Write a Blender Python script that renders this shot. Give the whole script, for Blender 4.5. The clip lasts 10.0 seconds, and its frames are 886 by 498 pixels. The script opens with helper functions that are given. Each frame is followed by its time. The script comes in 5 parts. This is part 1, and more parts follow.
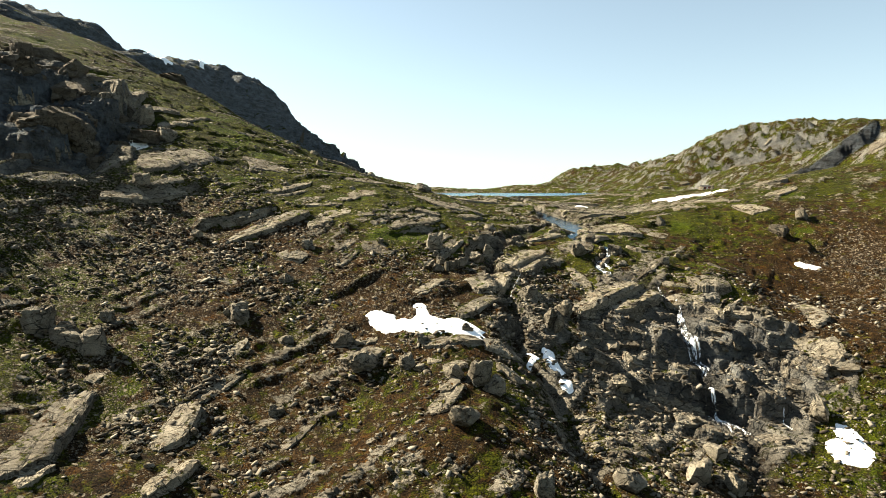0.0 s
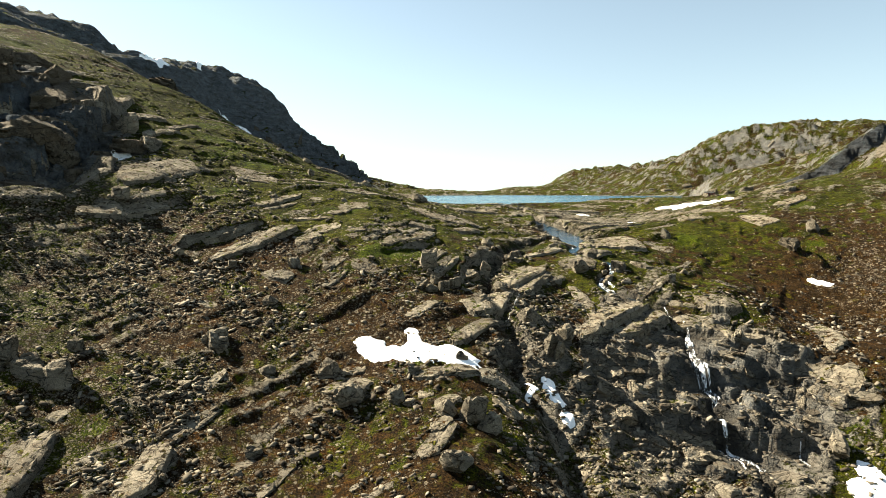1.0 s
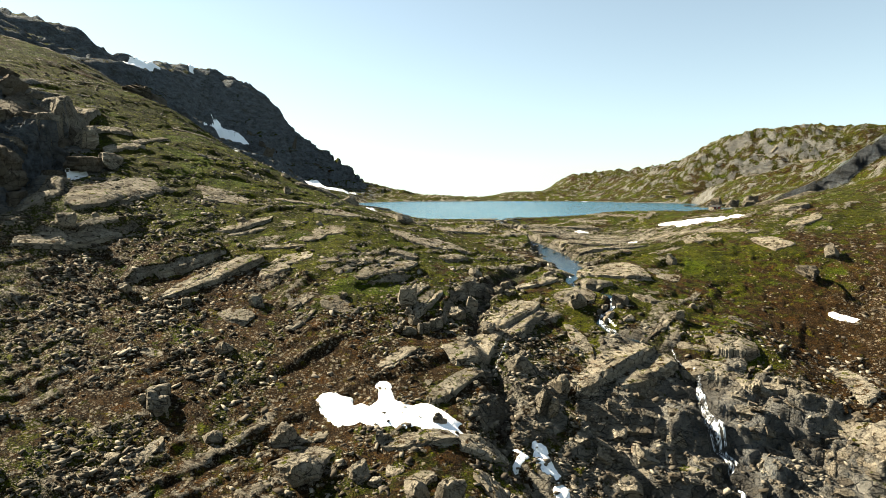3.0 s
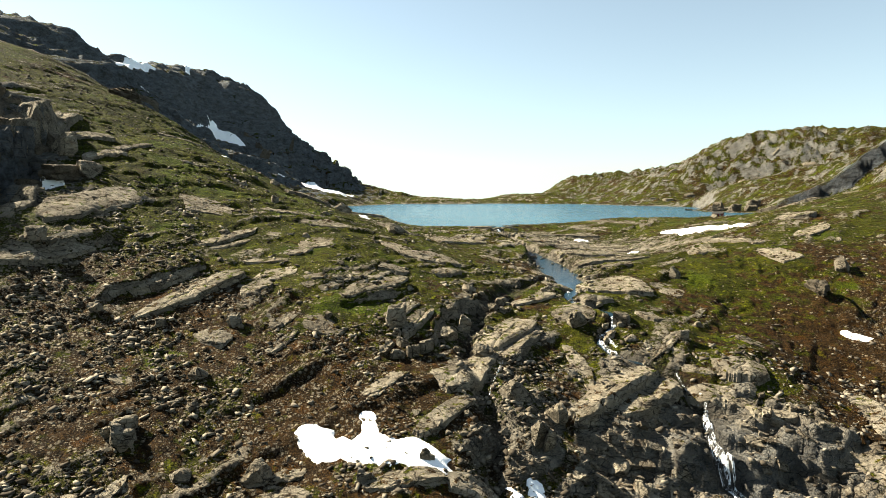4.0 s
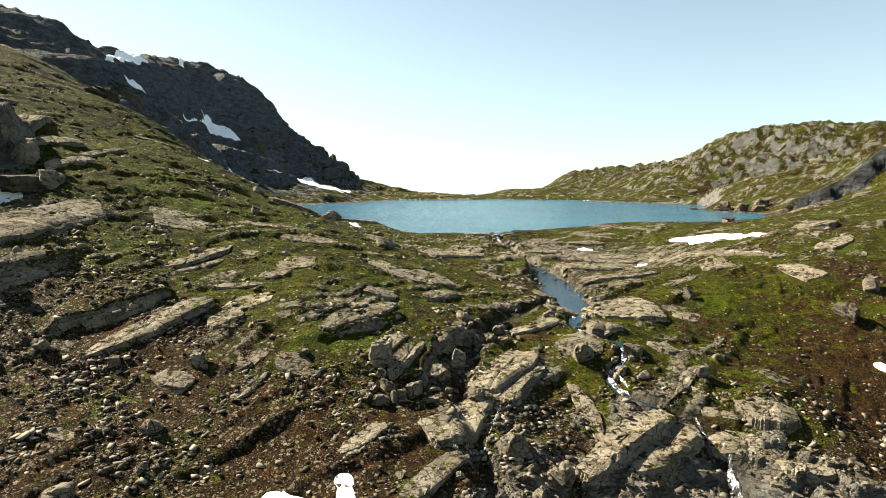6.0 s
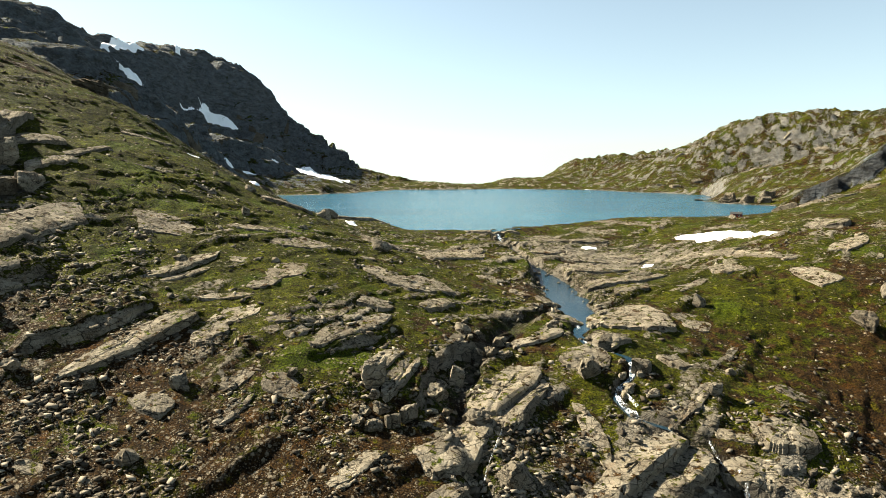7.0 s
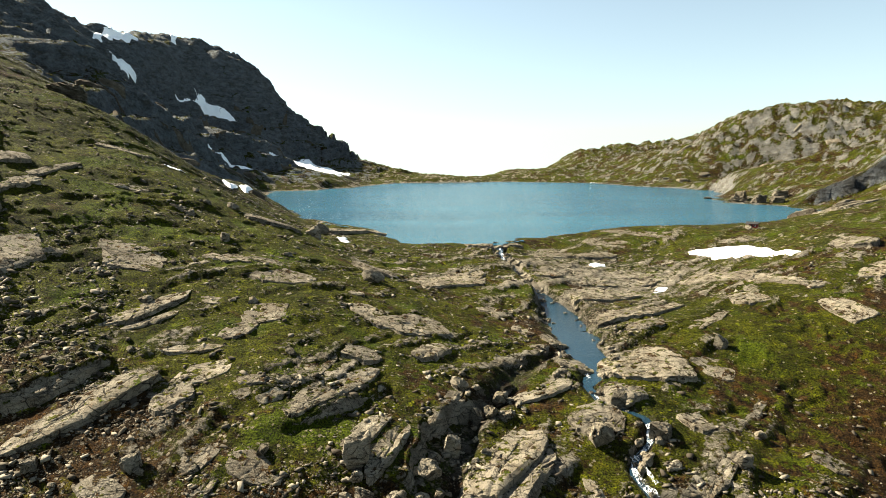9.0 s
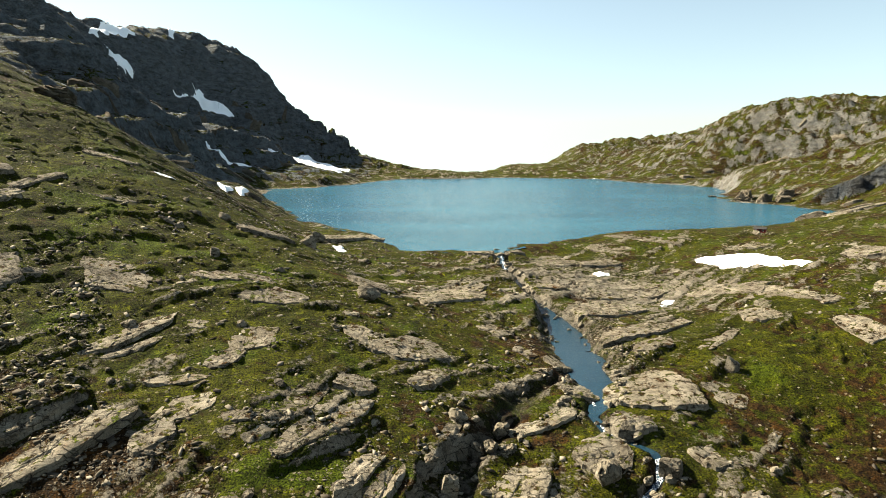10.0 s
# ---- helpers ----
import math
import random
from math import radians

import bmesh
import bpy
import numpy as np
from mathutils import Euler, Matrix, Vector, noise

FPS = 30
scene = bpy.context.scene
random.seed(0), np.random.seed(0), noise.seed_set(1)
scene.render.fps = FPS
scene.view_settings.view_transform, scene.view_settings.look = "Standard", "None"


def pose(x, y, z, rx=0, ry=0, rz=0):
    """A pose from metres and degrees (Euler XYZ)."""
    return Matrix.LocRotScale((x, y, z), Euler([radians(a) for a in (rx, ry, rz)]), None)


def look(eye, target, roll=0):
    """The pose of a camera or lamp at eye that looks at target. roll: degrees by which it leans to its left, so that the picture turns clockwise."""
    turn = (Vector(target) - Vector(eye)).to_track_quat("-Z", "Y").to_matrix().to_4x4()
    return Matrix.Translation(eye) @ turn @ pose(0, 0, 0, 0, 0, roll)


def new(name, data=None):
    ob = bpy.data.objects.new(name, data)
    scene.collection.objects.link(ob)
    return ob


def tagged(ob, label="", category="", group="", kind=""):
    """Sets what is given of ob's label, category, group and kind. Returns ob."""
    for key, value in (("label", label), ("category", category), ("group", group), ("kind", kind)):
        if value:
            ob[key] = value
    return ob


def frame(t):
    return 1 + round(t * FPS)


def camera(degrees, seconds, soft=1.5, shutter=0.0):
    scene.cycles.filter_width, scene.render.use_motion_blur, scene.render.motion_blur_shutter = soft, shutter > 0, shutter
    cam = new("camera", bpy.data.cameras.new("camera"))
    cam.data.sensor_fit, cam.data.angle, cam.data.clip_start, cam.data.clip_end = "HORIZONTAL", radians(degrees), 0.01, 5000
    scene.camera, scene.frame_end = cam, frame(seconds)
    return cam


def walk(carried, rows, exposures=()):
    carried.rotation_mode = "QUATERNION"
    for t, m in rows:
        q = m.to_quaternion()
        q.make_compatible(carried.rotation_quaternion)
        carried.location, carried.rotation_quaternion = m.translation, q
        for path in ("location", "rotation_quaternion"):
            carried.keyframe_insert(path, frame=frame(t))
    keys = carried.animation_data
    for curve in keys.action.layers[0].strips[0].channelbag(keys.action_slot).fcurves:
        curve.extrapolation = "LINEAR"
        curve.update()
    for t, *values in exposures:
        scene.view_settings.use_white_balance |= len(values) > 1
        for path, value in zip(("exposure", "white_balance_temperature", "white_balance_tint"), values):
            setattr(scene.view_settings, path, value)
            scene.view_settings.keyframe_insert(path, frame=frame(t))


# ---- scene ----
cam = camera(67.5, 10.0, 0.6)
METRES, EYE, TILT, LEAN, TURN = 100.0, 3.0, -5.0, 0.0, 0.0
ROWS = [
    (0.0, 0.0, 0.0, 0.0, -0.0, 0.0, 0.0),
    (0.5, 0.0077, 0.049, 0.0261, 0.04, -0.05, 0.04),
    (1.0, 0.0172, 0.0962, 0.049, 0.07, -0.04, 0.05),
    (1.5, 0.0281, 0.1458, 0.0705, 0.07, -0.0, 0.06),
    (2.0, 0.0387, 0.1916, 0.0896, 0.07, 0.03, 0.06),
    (2.5, 0.0501, 0.2381, 0.1093, 0.06, 0.05, 0.04),
    (4.0, 0.0815, 0.3755, 0.1665, 0.02, 0.09, -0.07),
    (4.5, 0.0877, 0.4141, 0.1824, 0.0, 0.06, -0.11),
    (5.0, 0.0925, 0.4571, 0.2002, 0.0, -0.02, -0.11),
    (5.5, 0.0966, 0.5003, 0.2202, 0.01, -0.2, -0.14),
    (7.0, 0.1074, 0.6276, 0.288, 0.13, -1.81, -0.08),
    (7.5, 0.1112, 0.6726, 0.3159, 0.19, -2.19, -0.07),
    (8.0, 0.1149, 0.7101, 0.3415, 0.23, -2.45, -0.07),
    (8.5, 0.1197, 0.7536, 0.373, 0.3, -2.78, -0.09),
    (9.0, 0.1234, 0.795, 0.4029, 0.37, -3.09, -0.09),
    (9.5, 0.1267, 0.8334, 0.4311, 0.44, -3.42, -0.07),
    (10.0, 0.1301, 0.8716, 0.4597, 0.49, -3.78, -0.04),
]
walk(cam, [(t, pose(0, 0, EYE, TILT, LEAN, TURN) @ pose(METRES * x, METRES * y, METRES * z, 90 + pitch, roll, yaw)) for t, x, y, z, yaw, pitch, roll in ROWS],
     exposures=((0.0, 2.25, 7150, 6), (10.0, 2.25, 7150, 6)))

# ---- daylight: a high clear sky, the sun ahead and to the left over the mountain ----
SUN_SIDE, SUN_UP = -68.0, 37.5
world = bpy.data.worlds.new("sky")
scene.world = world
world.use_nodes = True
wn, wl = world.node_tree.nodes, world.node_tree.links
sky = wn.new("ShaderNodeTexSky")
sky.sky_type, sky.sun_disc = "NISHITA", False
sky.sun_elevation, sky.sun_rotation = radians(SUN_UP), radians(SUN_SIDE)
sky.altitude, sky.air_density, sky.dust_density, sky.ozone_density = 900, 1.0, 0.9, 1.0
wn["Background"].inputs["Strength"].default_value = 0.0405
way = wn.new("ShaderNodeTexCoord")  # below the horizon the bright haze goes on
split, low, join = wn.new("ShaderNodeSeparateXYZ"), wn.new("ShaderNodeMath"), wn.new("ShaderNodeCombineXYZ")
low.operation, low.inputs[1].default_value = "MAXIMUM", 0.035
wl.new(way.outputs["Generated"], split.inputs[0])
wl.new(split.outputs["Z"], low.inputs[0])
for axis in "XY":
    wl.new(split.outputs[axis], join.inputs[axis])
wl.new(low.outputs[0], join.inputs["Z"])
wl.new(join.outputs[0], sky.inputs["Vector"])
pale = wn.new("ShaderNodeHueSaturation")  # thin summer haze
pale.inputs["Saturation"].default_value = 0.64
wl.new(sky.outputs[0], pale.inputs["Color"])
cool = wn.new("ShaderNodeMix")
cool.data_type, cool.blend_type = "RGBA", "MULTIPLY"
cool.inputs["Factor"].default_value, cool.inputs[7].default_value = 1.0, (0.87, 1.0, 1.05, 1.0)
wl.new(pale.outputs[0], cool.inputs[6])
wl.new(cool.outputs[2], wn["Background"].inputs["Color"])
sun = new("sun", bpy.data.lights.new("sun", "SUN"))
sun.data.energy, sun.data.angle, sun.data.color = 5.0, radians(0.5), (1.0, 0.93, 0.81)
sun_way = Vector((math.sin(radians(SUN_SIDE)) * math.cos(radians(SUN_UP)), math.cos(radians(SUN_SIDE)) * math.cos(radians(SUN_UP)), math.sin(radians(SUN_UP))))
sun.matrix_world = look((0, 0, 300), Vector((0, 0, 300)) - sun_way)


# ---- materials ----
class Nodes:
    """A small hand for building node materials."""

    def __init__(self, name):
        self.mat = bpy.data.materials.new(name)
        self.mat.use_nodes = True
        self.tree = self.mat.node_tree
        self.n, self.l = self.tree.nodes, self.tree.links
        self.bsdf = self.n["Principled BSDF"]
        self.place = self.n.new("ShaderNodeNewGeometry").outputs["Position"]

    def plug(self, value, socket):
        if isinstance(value, bpy.types.NodeSocket):
            self.l.new(value, socket)
        else:
            socket.default_value = value

    def stretched(self, x, y, z, turn=0.0):
        m = self.n.new("ShaderNodeMapping")
        m.inputs["Scale"].default_value = (x, y, z)
        m.inputs["Rotation"].default_value = (0, 0, radians(turn))
        self.l.new(self.place, m.inputs["Vector"])
        return m.outputs[0]

    def noise(self, size, detail=4.0, rough=0.55, where=None, warp=0.0):
        t = self.n.new("ShaderNodeTexNoise")
        t.inputs["Scale"].default_value, t.inputs["Detail"].default_value = 1.0 / size, detail
        t.inputs["Roughness"].default_value, t.inputs["Distortion"].default_value = rough, warp
        self.l.new(where or self.place, t.inputs["Vector"])
        return t.outputs["Fac"]

    def tinted(self, size):
        """A soft random direction in space, to bend other patterns by."""
        t = self.n.new("ShaderNodeTexNoise")
        t.inputs["Scale"].default_value, t.inputs["Detail"].default_value = 1.0 / size, 2.0
        self.l.new(self.place, t.inputs["Vector"])
        return t.outputs["Color"]

    def cells(self, size, output="Distance", feature="F1", where=None):
        t = self.n.new("ShaderNodeTexVoronoi")
        t.feature = feature
        t.inputs["Scale"].default_value = 1.0 / size
        self.l.new(where or self.place, t.inputs["Vector"])
        return t.outputs[output]

    def attribute(self, name):
        a = self.n.new("ShaderNodeAttribute")
        a.attribute_name = name
        return a.outputs["Fac"]

    def math(self, op, a, b=0.0, c=0.0):
        m = self.n.new("ShaderNodeMath")
        m.operation = op
        for value, socket in zip((a, b, c), m.inputs):
            self.plug(value, socket)
        return m.outputs[0]

    def step(self, value, low, high, out_low=0.0, out_high=1.0):
        m = self.n.new("ShaderNodeMapRange")
        m.interpolation_type = "SMOOTHSTEP"
        for v, s in zip((value, low, high, out_low, out_high), m.inputs):
            self.plug(v, s)
        return m.outputs[0]

    def mix(self, fac, a, b, how="MIX"):
        m = self.n.new("ShaderNodeMix")
        m.data_type, m.blend_type = "RGBA", how
        self.plug(fac, m.inputs["Factor"])
        for v, s in ((a, m.inputs[6]), (b, m.inputs[7])):
            self.plug((*v, 1.0) if isinstance(v, tuple) else v, s)
        return m.outputs[2]

    def random(self):
        return self.n.new("ShaderNodeObjectInfo").outputs["Random"]

    def island(self):
        return self.n.new("ShaderNodeNewGeometry").outputs["Random Per Island"]

    def up(self):
        s = self.n.new("ShaderNodeSeparateXYZ")
        self.l.new(self.n.new("ShaderNodeNewGeometry").outputs["Normal"], s.inputs[0])
        return s.outputs["Z"]

    def bump(self, height, far, strength=1.0, under=None):
        b = self.n.new("ShaderNodeBump")
        b.inputs["Strength"].default_value, b.inputs["Distance"].default_value = strength, far
        self.plug(height, b.inputs["Height"])
        if under:
            self.l.new(under, b.inputs["Normal"])
        return b.outputs[0]

    def finish(self, colour, rough=0.9, normal=None, gloss=0.3):
        self.plug((*colour, 1.0) if isinstance(colour, tuple) else colour, self.bsdf.inputs["Base Color"])
        self.plug(rough, self.bsdf.inputs["Roughness"])
        self.bsdf.inputs["Specular IOR Level"].default_value = gloss
        if normal:
            self.l.new(normal, self.bsdf.inputs["Normal"])
        return self.mat


def rock_colour(k, size=1.0):
    """Weathered gneiss: beige-grey with dark lichen, pale scars, cracks and fine grain. Returns the colour and the relief."""
    large, fine, grain = k.noise(5.0 * size, 5), k.noise(0.8 * size, 6, 0.68), k.noise(0.16, 4, 0.75)
    c = k.mix(k.step(large, 0.35, 0.65), (0.150, 0.128, 0.096), (0.240, 0.212, 0.166))
    c = k.mix(k.step(fine, 0.54, 0.72, 0.0, 0.45), c, (0.080, 0.064, 0.045))
    c = k.mix(k.step(k.noise(0.45 * size, 5, 0.65), 0.54, 0.68, 0.0, 0.6), c, (0.290, 0.252, 0.190))
    c = k.mix(k.step(k.noise(2.3 * size, 4, 0.6), 0.58, 0.74, 0.0, 0.6), c, (0.1225, 0.0767, 0.0424))
    c = k.mix(0.7, c, k.mix(k.step(grain, 0.3, 0.7), (0.15, 0.15, 0.15), (0.75, 0.75, 0.75)), "OVERLAY")
    seam = k.noise(4.5 * size, 3, 0.5, k.stretched(0.45, 1.5, 1.5, -42), 0.6)
    joint = k.noise(3.0 * size, 3, 0.5, k.stretched(1.4, 0.5, 1.2, -30), 0.4)
    cracks = k.math("MINIMUM", k.math("ABSOLUTE", k.math("SUBTRACT", seam, 0.5)), k.math("ABSOLUTE", k.math("SUBTRACT", joint, 0.46)))
    c = k.mix(k.step(cracks, 0.0, 0.010, 0.7, 0.0), c, (0.0163, 0.0124, 0.0088))
    bend = k.n.new("ShaderNodeVectorMath")
    bend.operation = "MULTIPLY_ADD"
    k.l.new(k.tinted(1.6), bend.inputs[0])
    bend.inputs[1].default_value = (0.5, 0.5, 0.5)
    k.l.new(k.stretched(0.62, 1.25, 1.5, -44), bend.inputs[2])
    block = k.cells(2.6 * size, "Distance", "DISTANCE_TO_EDGE", bend.outputs[0])
    split = k.math("MULTIPLY", k.step(block, 0.012, 0.045, 1.0, 0.0), k.step(k.noise(2.0 * size, 3), 0.40, 0.56))
    c = k.mix(k.math("MULTIPLY", split, 0.8), c, (0.020, 0.016, 0.012))
    c = k.mix(1.0, c, k.mix(k.cells(2.6 * size, "Color", "F1", bend.outputs[0]), (0.80, 0.80, 0.80), (1.12, 1.12, 1.12)), "MULTIPLY")
    relief = k.math("ADD", k.math("MULTIPLY", fine, 0.8), k.math("MULTIPLY", grain, 0.3))
    relief = k.math("SUBTRACT", relief, k.math("MULTIPLY", split, 0.5))
    relief = k.math("ADD", relief, k.step(cracks, 0.0, 0.014, -0.5, 0.0))
    return c, relief


def turf_colour(k, heath):
    """Moss and low grass going over to brown heath."""
    wide, mid, fine = k.noise(9.0, 4), k.noise(1.8, 6, 0.65), k.noise(0.35, 4, 0.75)
    g = k.mix(k.step(wide, 0.35, 0.65), (0.0180, 0.0215, 0.0014), (0.0400, 0.0430, 0.0020))
    g = k.mix(k.step(mid, 0.52, 0.72, 0.0, 0.8), g, (0.0658, 0.0599, 0.0032))
    g = k.mix(k.step(mid, 0.48, 0.34, 0.0, 0.85), g, (0.0124, 0.0073, 0.0020))
    g = k.mix(k.step(k.noise(5.0, 4, 0.6), 0.6, 0.72, 0.0, 0.8), g, (0.0328, 0.0187, 0.0039))
    b = k.mix(k.step(mid, 0.35, 0.68), (0.0115, 0.0064, 0.0022), (0.0390, 0.0205, 0.0062))
    b = k.mix(k.step(k.noise(4.0, 5, 0.6), 0.54, 0.7, 0.0, 0.75), b, (0.0600, 0.0250, 0.0042))
    g = k.mix(k.step(k.noise(2.6, 5, 0.62), 0.57, 0.68, 0.0, 0.85), g, (0.0900, 0.0960, 0.0035))
    g = k.mix(k.step(k.noise(14.0, 4, 0.6), 0.52, 0.66, 0.0, 0.6), g, (0.0420, 0.0620, 0.0030))
    b = k.mix(k.step(k.noise(3.1, 5, 0.62), 0.60, 0.69, 0.0, 0.75), b, (0.0700, 0.0590, 0.0035))
    edge = k.math("ADD", heath, k.math("MULTIPLY", k.math("SUBTRACT", k.noise(3.0, 6, 0.65), 0.5), 2.3))
    c = k.mix(k.step(edge, 0.35, 0.65), g, b)
    c = k.mix(0.95, c, k.mix(k.step(fine, 0.34, 0.66), (0.02, 0.02, 0.02), (0.93, 0.93, 0.93)), "OVERLAY")
    return c, k.math("ADD", k.math("MULTIPLY", mid, 0.8), k.math("MULTIPLY", fine, 0.65))


def ground_material():
    k = Nodes("mountain_ground")
    rc, rr = rock_colour(k)
    # the crags are darker; the blue-dark tone paints in the left mountain's shade and haze; sheer faces stay bare
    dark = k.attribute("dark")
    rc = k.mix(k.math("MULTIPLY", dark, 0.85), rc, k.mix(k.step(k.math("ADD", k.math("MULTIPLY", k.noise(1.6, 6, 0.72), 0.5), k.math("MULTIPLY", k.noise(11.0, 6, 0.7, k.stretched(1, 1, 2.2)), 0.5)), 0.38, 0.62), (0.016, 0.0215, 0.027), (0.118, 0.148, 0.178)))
    tc, tr = turf_colour(k, k.attribute("heath"))
    ragged = k.math("MULTIPLY", k.math("SUBTRACT", k.math("ADD", k.math("MULTIPLY", k.noise(1.3, 6, 0.7), 0.7), k.math("MULTIPLY", k.noise(5.5, 4, 0.6), 0.3)), 0.5), 1.8)
    rock = k.step(k.math("ADD", k.math("ADD", k.math("ADD", k.attribute("rock"), k.step(k.up(), 0.68, 0.45, 0.0, 0.4)), k.math("MULTIPLY", k.step(k.up(), 0.88, 0.7, 0.0, 0.4), dark)), ragged), 0.42, 0.58)
    # gravel: stones of two sizes lying in the turf
    rough = k.math("MULTIPLY", k.math("SUBTRACT", k.noise(0.3, 4, 0.7), 0.5), 0.8)
    pebble, cobble = k.math("ADD", k.cells(0.42), rough), k.math("ADD", k.cells(0.95), rough)
    tone = k.math("ADD", k.math("MULTIPLY", k.cells(0.42, "Color"), 0.6), k.math("MULTIPLY", k.cells(0.95, "Color"), 0.5))
    spread = k.math("ADD", k.attribute("scree"), k.math("MULTIPLY", k.math("SUBTRACT", k.noise(2.2, 5, 0.65), 0.5), 1.6))
    small = k.math("MULTIPLY", k.step(spread, 0.42, 0.66), k.step(k.math("ADD", pebble, k.math("MULTIPLY", k.noise(1.1, 3), 0.5)), 0.62, 0.50))
    large = k.math("MULTIPLY", k.step(k.math("ADD", spread, k.math("MULTIPLY", k.math("SUBTRACT", k.cells(0.95, "Color"), 0.5), 0.7)), 0.50, 0.68), k.step(cobble, 0.40, 0.30))
    stones = k.math("MAXIMUM", small, large)
    sc = k.mix(tone, (0.045, 0.034, 0.022), (0.275, 0.230, 0.165))
    c = k.mix(stones, tc, sc)
    c = k.mix(rock, c, rc)
    # darkens wet ground, and paints shade onto the crags and the lake-corner cliff
    c = k.mix(k.math("MULTIPLY", k.attribute("wet_shade"), 0.7), c, (0.0103, 0.0086, 0.0069))
    relief = k.math("ADD", k.math("MULTIPLY", rock, 0.25), k.math("ADD", k.math("MULTIPLY", tr, 0.5), k.math("MULTIPLY", rr, 0.5)))
    relief = k.math("ADD", relief, k.math("MULTIPLY", stones, 0.38))
    crease = k.math("ADD", k.noise(9.0, 7, 0.7, k.stretched(1, 1, 2.6)), k.math("MULTIPLY", k.cells(7.0, "Distance", "F1", k.stretched(0.6, 1, 2.0, 20)), 0.6))
    relief = k.math("ADD", relief, k.math("MULTIPLY", crease, k.math("MULTIPLY", dark, 3.5)))
    return k.finish(c, k.step(k.attribute("wet_shade"), 0.2, 0.9, 0.95, 0.45), k.bump(relief, 1.5, 1.0), 0.06)


def stone_material(name, moss, dark=0.0):
    """Loose and standing rock, with moss on what faces up."""
    k = Nodes(name)
    c, relief = rock_colour(k)
    shade = k.mix(k.random(), (0.78, 0.77, 0.76), (1.1, 1.08, 1.04))
    c = k.mix(1.0, c, shade, "MULTIPLY")
    if dark:
        c = k.mix(dark, c, (0.034, 0.025, 0.0175))
    tc, tr = turf_colour(k, k.noise(6.0))
    grown = k.math("ADD", k.math("MULTIPLY", k.noise(1.6, 6, 0.65), 1.0), k.math("MULTIPLY", k.up(), 0.25))
    c = k.mix(k.step(grown, 0.86 - moss, 0.93 - moss), c, tc)
    return k.finish(c, 0.95, k.bump(relief, 0.6, 1.0), 0.08)


def pebble_material():
    k = Nodes("loose_stones")
    i = k.island()
    c = k.mix(k.math("POWER", i, 2.4), (0.042, 0.034, 0.025), (0.235, 0.205, 0.158))
    c = k.mix(k.step(k.noise(0.4, 5, 0.65), 0.5, 0.7, 0.0, 0.45), c, (0.070, 0.062, 0.048))
    return k.finish(c, 0.95, k.bump(k.noise(0.2, 4, 0.6), 0.1, 0.7), 0.08)


def lake_material():
    k = Nodes("lake_water")
    swell = k.noise(3.2, 3, 0.55, k.stretched(1, 1.6, 1, 15))
    ripple = k.noise(0.8, 3, 0.6, k.stretched(1, 1.5, 1, -10))
    h = k.math("ADD", k.math("MULTIPLY", swell, 1.0), k.math("MULTIPLY", ripple, 0.35))
    wind = k.step(k.noise(90.0, 4, 0.6, k.stretched(0.5, 1.6, 1)), 0.35, 0.7)
    c = k.mix(wind, (0.008, 0.050, 0.082), (0.015, 0.082, 0.124))
    m = k.finish(c, 0.16, k.bump(h, 1.1, 1.0), 0.5)
    k.bsdf.inputs["IOR"].default_value = 1.33
    return m


def stream_material():
    k = Nodes("stream_water")
    h = k.noise(0.6, 4, 0.6)
    c = k.mix(k.noise(3.0, 3), (0.006, 0.02, 0.034), (0.012, 0.034, 0.05))
    return k.finish(c, 0.08, k.bump(h, 0.25, 0.8), 0.5)


def foam_material():
    k = Nodes("white_water")
    c = k.mix(k.noise(0.3, 4), (0.6, 0.63, 0.66), (0.84, 0.87, 0.9))
    torn = k.math("ADD", k.noise(0.4, 5, 0.7, k.stretched(1.6, 1.0, 0.25)), k.math("MULTIPLY", k.noise(2.5, 3), 0.5))
    k.plug(k.step(torn, 0.70, 0.92), k.bsdf.inputs["Alpha"])
    return k.finish(c, 0.5, k.bump(k.noise(0.25, 4), 0.2, 0.8))


def snow_material():
    k = Nodes("old_snow")
    c = k.mix(k.step(k.noise(1.5, 6, 0.6), 0.55, 0.75, 0.0, 0.5), (0.86, 0.87, 0.88), (0.66, 0.66, 0.66))
    return k.finish(c, 0.6, k.bump(k.noise(0.9, 4), 0.25, 0.6))


MAT_GROUND, MAT_LAKE, MAT_STREAM, MAT_FOAM, MAT_SNOW = ground_material(), lake_material(), stream_material(), foam_material(), snow_material()
MAT_SLAB, MAT_BOULDER, MAT_CRAG, MAT_CLIFF, MAT_PEBBLE = stone_material("slab_rock", 0.10), stone_material("boulder_rock", 0.02), stone_material("crag_rock", 0.04, 0.55), stone_material("cliff_rock", 0.02, 0.2), pebble_material()


import itertools

# ---- the lie of the land: cross-sections of the valley, from which the ground is lofted ----
def loft_weights(stations, p):
    """Weights of a smooth curve through the stations, at the places p."""
    s = np.asarray(stations, float)
    n = len(s)
    p = np.clip(p, s[0], s[-1])
    i = np.clip(np.searchsorted(s, p) - 1, 0, n - 2)
    h = s[i + 1] - s[i]
    u = (p - s[i]) / h
    w = np.zeros((len(p), n))
    k = np.arange(len(p))
    a, b = 2 * u**3 - 3 * u**2 + 1, 3 * u**2 - 2 * u**3
    c, d = (u**3 - 2 * u**2 + u) * h, (u**3 - u**2) * h
    w[k, i] += a
    w[k, i + 1] += b
    for j, f in ((i, c), (i + 1, d)):
        lo, hi = np.clip(j - 1, 0, n - 1), np.clip(j + 1, 0, n - 1)
        g = f / (s[hi] - s[lo])
        w[k, hi] += g
        w[k, lo] -= g
    return w
